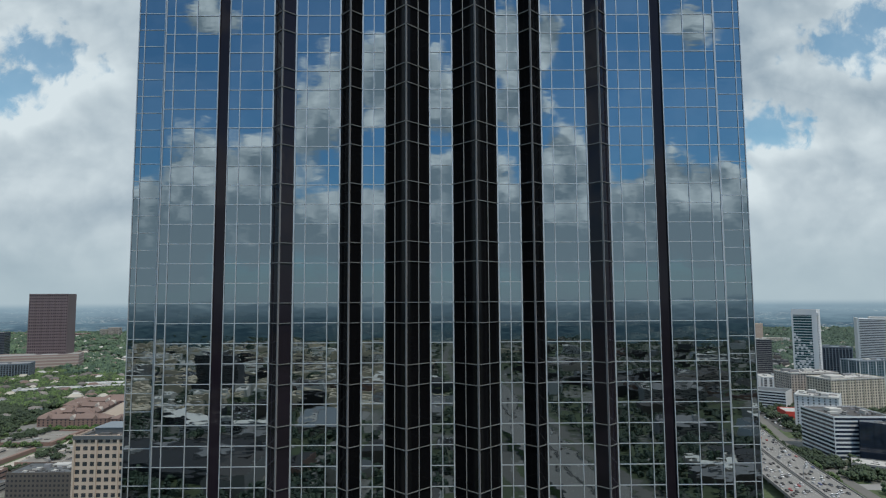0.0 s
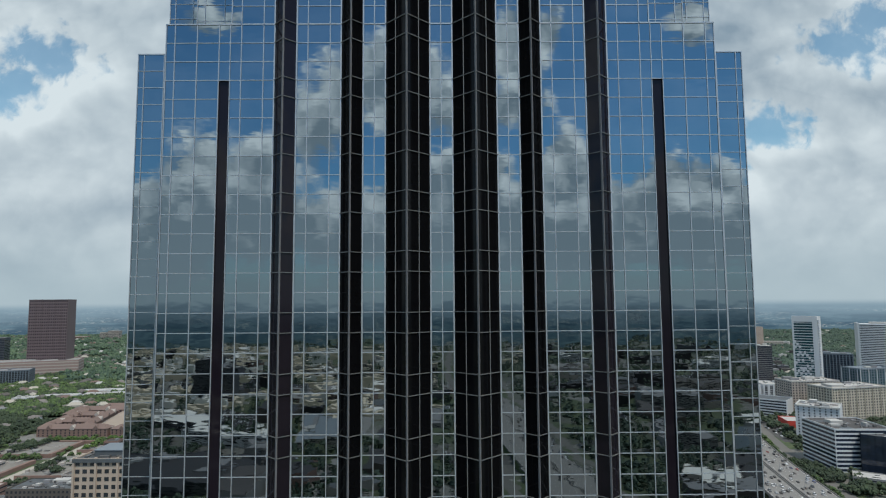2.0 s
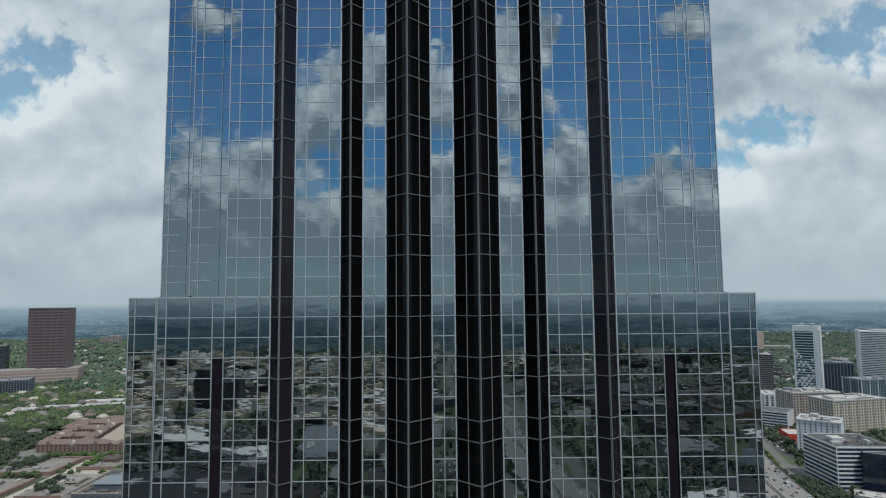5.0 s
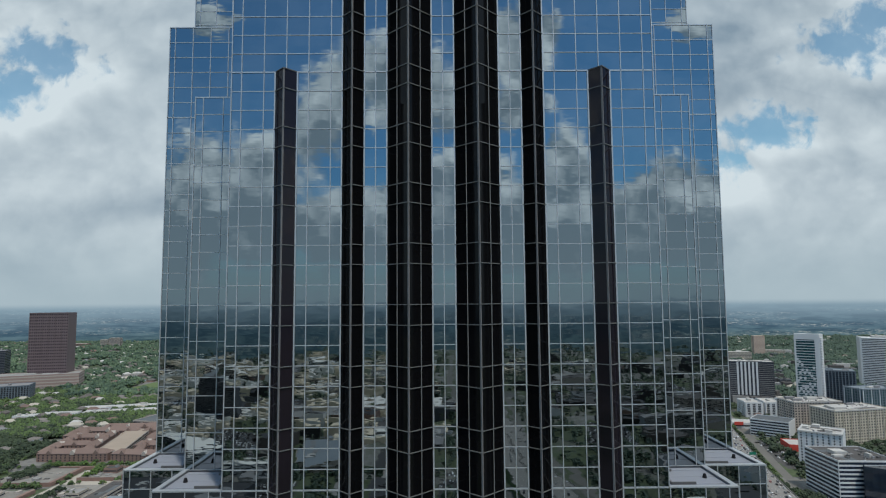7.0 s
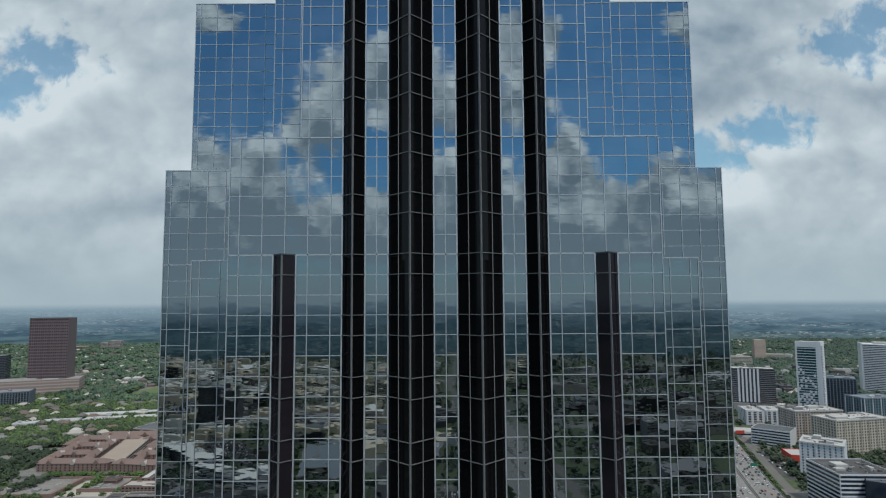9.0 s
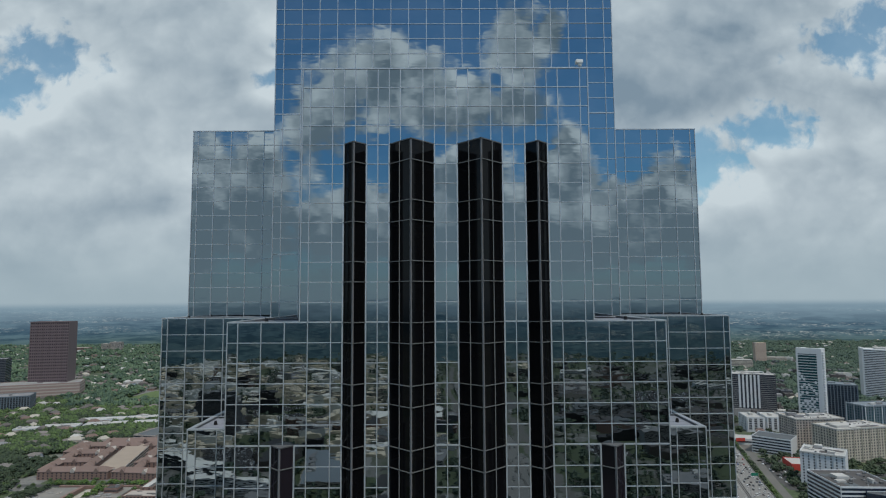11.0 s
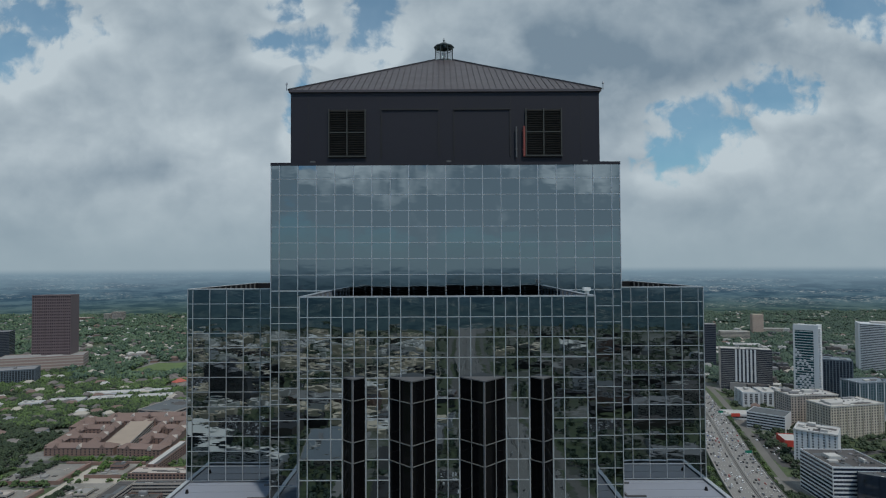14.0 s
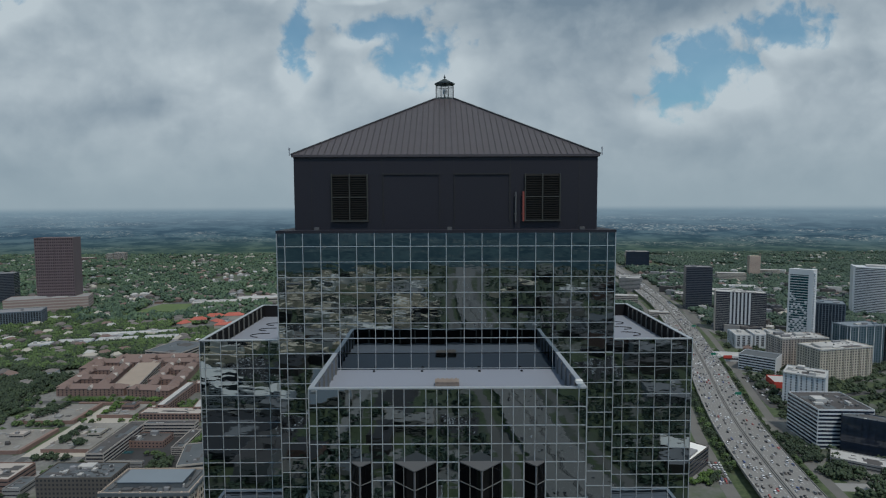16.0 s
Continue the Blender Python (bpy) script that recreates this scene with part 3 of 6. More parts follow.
# roof decks with their edge walls
for z0, z1, quarter in TIERS[:4]:
    poly = outline(quarter)
    drop = 1.45 if z1 == T3 else 0.14
    deck = part("roof_deck", Geo().prism(inset(poly, 0.20), z1 - drop - 0.12, z1 - drop), DECK, tower, "grey membrane roof deck")
    cap, wall, rib = Geo(), Geo(), Geo()
    n = len(poly)
    inner = inset(poly, 0.30)
    cover = inset(poly, -0.05)
    for i in range(n):
        a, b, c, d = poly[i - 1], poly[i], inner[i], inner[i - 1]
        ca, cb = cover[i - 1], cover[i]
        cap.add([(*ca, z1 - 0.03), (*cb, z1 - 0.03), (*c, z1 - 0.03), (*d, z1 - 0.03), (*ca, z1 + 0.06), (*cb, z1 + 0.06), (*c, z1 + 0.06), (*d, z1 + 0.06)],
                [(4, 5, 6, 7), (0, 1, 5, 4), (2, 3, 7, 6)])
        near = z1 == T3 and max(abs(a[0]), abs(b[0])) < H65 + 0.1 and abs(a[1] - b[1]) > 1
        face = [(*d, z1 - drop), (*c, z1 - drop), (*c, z1), (*d, z1)]
        if z1 == T3:
            part("parapet_back", Geo().add(face, [(0, 3, 2, 1)]), DECKLINE if near else SHELL, tower)
        else:
            wall.add(face, [(0, 3, 2, 1)])
        if z1 == T3:
            e, f = Vector(d), Vector(c)
            k = int((f - e).length / U)
            g = (f - e).normalized()
            s = Vector((-g.y, g.x))
            for j in range(1, k):
                q = e + (f - e) * (j / k) + s * 0.06
                rib.box(q.x - 0.07, q.x + 0.07, q.y - 0.07, q.y + 0.07, z1 - drop, z1 - 0.05)
    part("coping", cap, MULLION, tower, "pale metal coping")
    if wall.v:
        part("low_kerb", wall, DECKLINE, tower, kind="stuff")
    if z1 == T3:
        part("parapet_rib", rib, BAYBAR, tower, kind="stuff")
part("coping", Geo().prism(outline([(H95 + 0.06, P2 - 0.06)]), TT - 0.2, TT + 0.04), PENT, tower, "dark metal roof edge")


# bays: wedge-shaped columns of black glass
def bay_window(c, h, top, depth):
    bay = part("bay_window", Geo().prism([(c - h, 0.0), (c, -depth), (c + h, 0.0)], 60.0, top), BAYGLASS if top == TB else BAYGLASS2, tower, "wedge-shaped bay of black glass")
    tip, lines, edge = Geo(), Geo(), Geo()
    tip.prism([(c - 0.07, -depth + 0.05), (c, -depth - 0.05), (c + 0.07, -depth + 0.05)], 60.0, top + 0.02)
    n_cells = 2 if h > 1 else 1
    rows = [T3 - k * R for k in range(0, 142) if k % 3 and T3 - k * R < top - 0.2]
    for s in (-1, 1):
        p0, p1 = Vector((c + s * h, -0.02, 0)), Vector((c, -depth - 0.02, 0))
        o = Vector((s * depth, -h, 0)).normalized() * 0.025
        for z in rows:
            lines.bar(p0 + o + Vector((0, 0, z)), p1 + o + Vector((0, 0, z)), 0.05, 0.05)
        for k in range(1, n_cells):
            m = p0.lerp(p1, k / n_cells) + o
            lines.bar(m + Vector((0, 0, 60)), m + Vector((0, 0, top)), 0.055, 0.05, (0, 1, 0))
        edge.box(c + s * h - 0.045, c + s * h + 0.045, -0.07, 0.02, 60.0, top)
    part("tip_mullion", tip, BAYTIP, bay, "bronze edge bar")
    part("level_bar", lines, BAYBAR, bay, kind="stuff")
    part("edge_mullion", edge, MULLION, bay)
    cap = Geo().prism([(c - h - 0.05, 0.02), (c, -depth - 0.09), (c + h + 0.05, 0.02)], top, top + 0.07)
    part("cap", cap, CAPGREY, bay, "grey metal cap")


for s in (-1, 1):
    for (c, h, top), depth in zip(BAYS, (1.50, 0.76, 0.76)):
        bay_window(s * c, h, top, depth)
    slot = part("dark_strip", Geo().box(s * SLOT[0], s * SLOT[1], 0.10, 0.2, 60.0, SLOT[2]), BAYGLASS2, tower, "narrow recessed strip of dark glass")

# small fittings on the decks
for s in (-1, 1):
    # x0, x1, y0, y1, top of the sunk wing roofs
    for x0, x1, y0, y1, top in ((H65, H95, 0.0, P2, T2), (H95, W, P2, P3, T2), (H95, H125, 0.0, P1, T1), (H125, W, P1, P2, T1), (H95, H125, P1, P2, T1B)):
        zc = top - 0.135
        seam = Geo()
        k = y0 + 1.1
        while k < y1 - 0.4:
            seam.box(s * (x0 + 0.35), s * (x1 - 0.4), k, k + 0.035, zc, zc + 0.02)
            k += 1.55
        part("membrane_seam", seam, SEAMPALE, tower, kind="stuff")
        track = Geo().box(s * (x0 + 0.55), s * (x0 + 0.67), y0 + 1.0, y1 - 0.8, zc, zc + 0.16)
        track.box(s * (x0 + 0.67), s * (x0 + 2.2), y0 + 1.0, y0 + 1.12, zc, zc + 0.16)
        track.box(s * (x0 + 0.67), s * (x0 + 1.7), y1 - 0.92, y1 - 0.8, zc, zc + 0.16)
        part("davit_track", track, CAPGREY, tower, "dark U-shaped track on the deck")
        part("roof_outlet", Geo().tube(s * (x1 - 1.1), (y0 + y1) / 2, zc, zc + 0.28, 0.16, 0.10, 8), SHELL, tower)
        part("conduit", Geo().box(s * (x0 + 1.6), s * (x1 - 0.9), y0 + 0.55, y0 + 0.61, zc, zc + 0.07), PIPEGREY, tower)
    # loose loops of hose on the high wings
    for k in range(5):
        y, rad = P3 + 2.6 + 3.0 * k, 0.75 + 0.12 * (k % 3)
        hose = Geo()
        for j in range(7):
            a0, a1 = radians(-70 + 24 * j), radians(-70 + 24 * j + 24)
            hose.bar((s * (W - 3.6 + 1.6 * math.cos(a0)), y + rad * math.sin(a0), T3 - 1.40), (s * (W - 3.6 + 1.6 * math.cos(a1)), y + rad * math.sin(a1), T3 - 1.40), 0.07, 0.06)
        part("hose_loop", hose, SHELL, tower)
    v = Geo().tube(s * 17.2, P3 + 2.4, T3 - 1.46, T3 - 0.95, 0.2, 0.2, 8).tube(s * 17.2, P3 + 2.4, T3 - 0.95, T3 - 0.8, 0.3, 0.12, 8)
    part("roof_vent", v, PIPEGREY, tower)
for k, x in enumerate((-6.2, -2.1, 2.8, 6.4)):
    part("roof_drain", Geo().tube(x, 9.2, T3 - 1.46, T3 - 1.34, 0.12, 0.09, 8), SHELL, tower)
vent_box = Geo().box(-0.95, 0.95, 4.8, 5.8, T3 - 1.46, T3 - 1.05)
crate = thing("roof_crate", "low weathered wooden crate on the roof deck", "crate", pose(0, 0, 0))
part("box", vent_box, WOODBOX, crate)
for k in range(5):
    part("slat", Geo().box(-0.8 + 0.36 * k, -0.62 + 0.36 * k, 4.76, 5.84, T3 - 1.05, T3 - 1.0), WOODBOX, crate)
cam_box = thing("roof_camera", "small white security camera on the parapet corner", "security camera", pose(H65 - 0.5, 0.12, T3 + 0.06))
part("post", Geo().tube(0, 0, 0, 0.32, 0.05, 0.05, 8), PIPEGREY, cam_box)
part("housing", Geo().box(-0.26, 0.2, -0.3, 0.12, 0.28, 0.5).tube(0.0, -0.12, 0.08, 0.28, 0.13, 0.15, 8), WHITEBOX, cam_box, "white camera housing")
davit = thing("roof_davit", "thin curved metal davit on the wing roof", "davit", pose(16.6, 33.2, T3 - 1.45))
arm = Geo().tube(0, 0, 0, 2.5, 0.07, 0.05, 8)
for k in range(6):
    a, b = radians(15 * k), radians(15 * k + 15)
    arm.bar((0.7 * (1 - math.cos(a)), 0, 2.5 + 0.5 * math.sin(a)), (0.7 * (1 - math.cos(b)), 0, 2.5 + 0.5 * math.sin(b)), 0.09, 0.09, (0, 1, 0))
arm.bar((0.7, 0, 3.0), (1.3, 0, 2.95), 0.09, 0.09)
part("arm", arm, PIPEGREY, davit)

# machine house, hipped roof and lantern
PX, PY0, PZ = 13.2, 11.35, 264.1
PY1 = 2 * YC - PY0
part("machine_house", Geo().prism([(PX, PY0), (PX, PY1), (-PX, PY1), (-PX, PY0)], TT - 0.3, PZ - 0.15), PENT, tower, "windowless dark metal machine house")
joint = Geo()
for x in (-11.7, -5.55, -0.55, 0.7, 5.62, 11.6):
    joint.box(x - 0.03, x + 0.03, PY0 - 0.012, PY0, TT, PZ - 0.2)
part("panel_joint", joint, PENTLINE, tower, kind="stuff")
for a, b in ((-5.5, -0.5), (0.7, 5.6)):
    fr = Geo().box(a, b, PY0 - 0.09, PY0, 262.36, 262.50).box(a, a + 0.10, PY0 - 0.06, PY0, 258.4, 262.36).box(b - 0.10, b, PY0 - 0.06, PY0, 258.4, 262.36)
    part("blind_panel_frame", fr, PENTLINE, tower)
for a, b in ((-9.92, -6.83), (6.90, 9.92)):
    lo = part("louver", Geo().box(a, b, PY0 - 0.02, PY0 + 0.02, 258.42, 262.44), PENTLINE, tower, "large dark ventilation louver")
    fr = Geo()
    for x in (a, (a + b) / 2, b):
        fr.box(x - 0.05, x + 0.05, PY0 - 0.19, PY0 - 0.02, 258.42, 262.44)
    fr.box(a, b, PY0 - 0.18, PY0 - 0.02, 260.38, 260.48)
    part("frame", fr, LOUVERBAR, lo)
    part("sill", Geo().box(a - 0.08, b + 0.08, PY0 - 0.26, PY0, 258.30, 258.42), LOUVERBAR, lo)
    me = Geo().add([(0, -0.16, 0), ((b - a), -0.16, 0), ((b - a), -0.02, 0.13), (0, -0.02, 0.13), (0, -0.16, 0.03), ((b - a), -0.16, 0.03), ((b - a), -0.02, 0.16), (0, -0.02, 0.16)],
                   [(3, 2, 1, 0), (4, 5, 6, 7), (0, 1, 5, 4), (2, 3, 7, 6), (1, 2, 6, 5), (3, 0, 4, 7)]).mesh("slat", SLAT)
    for k in range(20):
        part("slat", me, SLAT, lo).location = (a, PY0, 258.45 + k * 0.197)
pipe = Geo().tube(6.06, PY0 - 0.2, 258.2, 260.85, 0.075, 0.075, 10).box(5.95, 6.17, PY0 - 0.2, PY0, 260.5, 260.6).box(5.95, 6.17, PY0 - 0.2, PY0, 258.9, 259.0)
part("pipe", pipe, CAPGREY, tower, "grey vent pipe")
pipe = Geo().tube(6.72, PY0 - 0.2, 258.3, 260.9, 0.10, 0.10, 10).box(6.6, 6.84, PY0 - 0.2, PY0, 260.5, 260.6).box(6.6, 6.84, PY0 - 0.2, PY0, 258.9, 259.0)
part("pipe", pipe, PIPERED, tower, "rusty red pipe")
for k in range(3):
    part("flood_lamp", Geo().box(-11.3 + 11.4 * k, -10.9 + 11.4 * k, P2 + 0.5, P2 + 0.8, TT, TT + 0.28).box(-11.2 + 11.4 * k, -11.0 + 11.4 * k, P2 + 0.6, P2 + 0.7, TT - 0.2, TT), CAPGREY, tower)

EAVE, APEX = 0.16, 271.0
ex, ey0, ey1 = PX + EAVE, PY0 - EAVE, PY1 + EAVE
lr = 1.0
roof = Geo().add([(-ex, ey0, PZ), (ex, ey0, PZ), (ex, ey1, PZ), (-ex, ey1, PZ), (-lr, YC - lr, APEX), (lr, YC - lr, APEX), (lr, YC + lr, APEX), (-lr, YC + lr, APEX)],
                 [(0, 1, 5, 4), (1, 2, 6, 5), (2, 3, 7, 6), (3, 0, 4, 7), (4, 5, 6, 7)])
roof.add([(-ex, ey0, PZ - 0.2), (ex, ey0, PZ - 0.2), (ex, ey1, PZ - 0.2), (-ex, ey1, PZ - 0.2), (-ex, ey0, PZ), (ex, ey0, PZ), (ex, ey1, PZ), (-ex, ey1, PZ)],
         [(3, 2, 1, 0), (0, 1, 5, 4), (1, 2, 6, 5), (2, 3, 7, 6), (3, 0, 4, 7)])
roof_ob = part("hipped_roof", roof, ROOFMETAL, tower, "brown standing-seam metal roof")
slope = (APEX - PZ) / (ex - lr)
for side in range(4):
    spin = Matrix.Translation((0, YC, 0)) @ pose(0, 0, 0, 0, 0, 90 * side)
    for k in range(-24, 25):
        x = k * 0.555
        run = ex - max(abs(x), lr)
        if run < 0.3:
            continue
        a = spin @ Vector((x, -ex, PZ + 0.03))
        b = spin @ Vector((x, -ex + run, PZ + 0.03 + slope * run))
        part("seam", Geo().bar(a, b, 0.06, 0.09), SEAM, roof_ob)
    a = spin @ Vector((-ex, -ex, PZ + 0.04))
    b = spin @ Vector((-lr, -lr, APEX + 0.04))
    part("hip_ridge", Geo().bar(a, b, 0.26, 0.14), SEAM, roof_ob)
    part("corner_light", Geo().tube(a.x * 1.01, a.y - 0.12 if a.y < YC else a.y + 0.12, PZ - 0.1, PZ + 0.42, 0.04, 0.04, 6).tube(a.x * 1.01, a.y - 0.12 if a.y < YC else a.y + 0.12, PZ + 0.42, PZ + 0.6, 0.1, 0.06, 6), PIPEGREY, roof_ob)

lantern = part("lantern", Geo().tube(0, YC, APEX - 0.1, APEX + 0.18, 1.12, 1.05, 8), VERDIGRIS, tower, "small eight-sided glazed roof lantern")
for k in range(8):
    a = 2 * math.pi * (k + 0.5) / 8
    x, y = 1.0 * math.cos(a), YC + 1.0 * math.sin(a)
    part("post", Geo().tube(x, y, APEX + 0.1, APEX + 1.72, 0.042, 0.042, 6), VERDIGRIS, lantern)
    a2 = 2 * math.pi * (k + 1.5) / 8
    x2, y2 = 1.0 * math.cos(a2), YC + 1.0 * math.sin(a2)
    g = part("pane", Geo().bar((x * 0.97, YC + (y - YC) * 0.97, APEX + 0.9), (x2 * 0.97, YC + (y2 - YC) * 0.97, APEX + 0.9), 0.01, 1.5), CLEAR, lantern)
    g.visible_shadow = False
    part("rail", Geo().bar((x, y, APEX + 1.45), (x2, y2, APEX + 1.45), 0.05, 0.05), VERDIGRIS, lantern)
part("lamp", Geo().tube(0, YC, APEX, APEX + 0.7, 0.10, 0.10, 8).tube(0, YC, APEX + 0.7, APEX + 1.15, 0.22, 0.22, 10), WHITEBOX, lantern, "pale lamp inside")
dome = Geo().tube(0, YC, APEX + 1.68, APEX + 1.80, 1.10, 1.10, 8).tube(0, YC, APEX + 1.80, APEX + 2.12, 1.02, 0.45, 8).tube(0, YC, APEX + 2.12, APEX + 2.3, 0.45, 0.12, 8)
dome.tube(0, YC, APEX + 2.3, APEX + 2.75, 0.05, 0.03, 6).tube(0, YC, APEX + 2.42, APEX + 2.52, 0.11, 0.11, 6)
part("cupola", dome, VERDIGRIS, lantern)

# ---------------------------------------------------------------- ground and roads
rings = [0, 150, 400, 900, 1600, 2400, 3300]
disc = Geo()
n_seg = 72
reach = [float(np.interp(math.sin(2 * math.pi * k / n_seg), [-0.5, -0.1], [0.72, 1.0])) for k in range(n_seg)]
disc.add([(0, 0, 0)] + [(reach[k] * r * math.cos(2 * math.pi * k / n_seg), reach[k] * r * math.sin(2 * math.pi * k / n_seg), 0) for r in rings[1:] for k in range(n_seg)],
         [(0, 1 + k, 1 + (k + 1) % n_seg) for k in range(n_seg)]
         + [(1 + i * n_seg + k, 1 + (i + 1) * n_seg + k, 1 + (i + 1) * n_seg + (k + 1) % n_seg, 1 + i * n_seg + (k + 1) % n_seg) for i in range(len(rings) - 2) for k in range(n_seg)])
tagged(part("ground", disc, GROUND), "flat green and grey city ground", "ground", kind="structure")

HWY_Y = [-3500, -1520, -920, -653, -480, -300, 0, 489, 599, 739, 819, 1088, 1409, 1850, 2600, 3600]
HWY_X = [150, 60, 86, 102, 118, 150, 222, 309, 332, 372, 398, 476, 552, 620, 720, 850]


def hwy(y):
    return float(np.interp(y, HWY_Y, HWY_X) * 0.5 + np.interp(y - 45, HWY_Y, HWY_X) * 0.25 + np.interp(y + 45, HWY_Y, HWY_X) * 0.25)


def ribbon(off0, off1, z0, z1, ya, yb, step=30):
    g = Geo()
    ys = np.arange(ya, yb + 1, step)
    for y0, y1 in zip(ys[:-1], ys[1:]):
        a, b = hwy(y0), hwy(y1)
        g.add([(a + off0, y0, z0), (a + off1, y0, z0), (b + off1, y1, z0), (b + off0, y1, z0), (a + off0, y0, z1), (a + off1, y0, z1), (b + off1, y1, z1), (b + off0, y1, z1)],
              [(3, 2, 1, 0), (4, 5, 6, 7), (0, 4, 7, 3), (1, 2, 6, 5)])
    return g


HALF, DECKZ = 28.0, 8.0
road = tagged(part("highway", ribbon(-HALF, HALF, DECKZ - 1.4, DECKZ, 340, 3010), HWYGREY), "wide elevated concrete highway with many lanes", "highway", kind="structure")
part("asphalt_deck", ribbon(-HALF, HALF, DECKZ - 1.4, DECKZ, -2300, 340), HWYGREY, road, "paler concrete stretch")
for o in (-HALF, -1.2, 1.0, HALF - 0.4):
    part("barrier", ribbon(o, o + 0.5, DECKZ, DECKZ + 1.0, -2300, 3000), HWYGREY, road, "low concrete barrier")
for o in (-26.2, -22.5, -18.8, -15.1, -11.4, -7.7, -4.0, 4.2, 7.9, 11.6, 15.3, 19.0, 22.7, 26.4):
    dash = Geo()
    edge = abs(o) > 26 or abs(o) < 4.1 or o == 4.2
    for y in np.arange(-1200, 1700, 12.0):
        a, b = hwy(y), hwy(y + (12.0 if edge else 3.6))
        y1 = y + (12.0 if edge else 3.6)
        dash.add([(a + o - 0.07, y, DECKZ + 0.012), (a + o + 0.07, y, DECKZ + 0.012), (b + o + 0.07, y1, DECKZ + 0.012), (b + o - 0.07, y1, DECKZ + 0.012)], [(0, 1, 2, 3)])
    part("lane_line", dash, PAINT, road)
for y in range(-1180, 1300, 38):
    x = hwy(y)
    g = Geo()
    for o in (-22, 0, 22):
        g.tube(x + o, y, 0, DECKZ - 2.2, 0.9, 0.9, 8)
    g.box(x - HALF + 1, x + HALF - 1, y - 1, y + 1, DECKZ - 2.3, DECKZ - 1.4)
    part("pier", g, CONCRETE, road)
for y0, y1 in ((560, 2900), (-2300, 380)):
    part("embankment", ribbon(-HALF + 0.4, HALF - 0.4, 0.0, DECKZ - 1.45, y0, y1), GRASS, road, "grass bank under the highway")
for o, name in ((-53, "service_road"), (44, "service_road")):
    tagged(part(name, ribbon(o, o + (11 if o > 0 else 13), 0.0, 0.06, -2040, 2600), SERVICE), "grey-brown frontage road beside the highway", "road", kind="structure")
streets = [((-700, 520), (250, 500), 14), ((-700, 728), (-240, 718), 11), ((-364, 490), (-366, 735), 9), ((-364, 634), (-235, 630), 11), ((-432, 500), (-432, 560), 10), ((-700, 940), (-330, 930), 11), ((-1500, 980), (-250, 960), 12),
           ((360, 480), (1200, 420), 16), ((420, 700), (1100, 900), 12), ((520, 1060), (1300, 960), 12), ((-800, -560), (150, -560), 16), ((150, -1180), (-900, -1240), 16),
           ((-120, -500), (-90, -1500), 14), ((-520, -500), (-520, -2000), 14), ((200, -560), (1200, -600), 16), ((480, -500), (560, -2000), 14), ((190, -1000), (1300, -1050), 14),
           ((-620, -900), (120, -900), 10), ((-1500, -1600), (1500, -1650), 16)]
for (ax, ay), (bx, by), w in streets:
    d = Vector((bx - ax, by - ay)).normalized()
    s = Vector((-d.y, d.x)) * (w / 2)
    tagged(part("street", Geo().prism([(ax + s.x, ay + s.y), (ax - s.x, ay - s.y), (bx - s.x, by - s.y), (bx + s.x, by + s.y)], 0.0, 0.05), CONCRETE if w > 13 else ASPHALT),
           "straight paved city street", "street", kind="structure")

# ---------------------------------------------------------------- buildings
footprints = []                            # middle, radius: kept free of trees


def note(cx, cy, w, d, rot, pad=4):
    footprints.append((cx, cy, w / 2 + pad, d / 2 + pad, math.cos(radians(rot)), math.sin(radians(rot))))


def blocked(x, y):
    for cx, cy, a, b, c, s in footprints:
        dx, dy = x - cx, y - cy
        if abs(dx * c + dy * s) < a and abs(-dx * s + dy * c) < b:
            return True
    return False


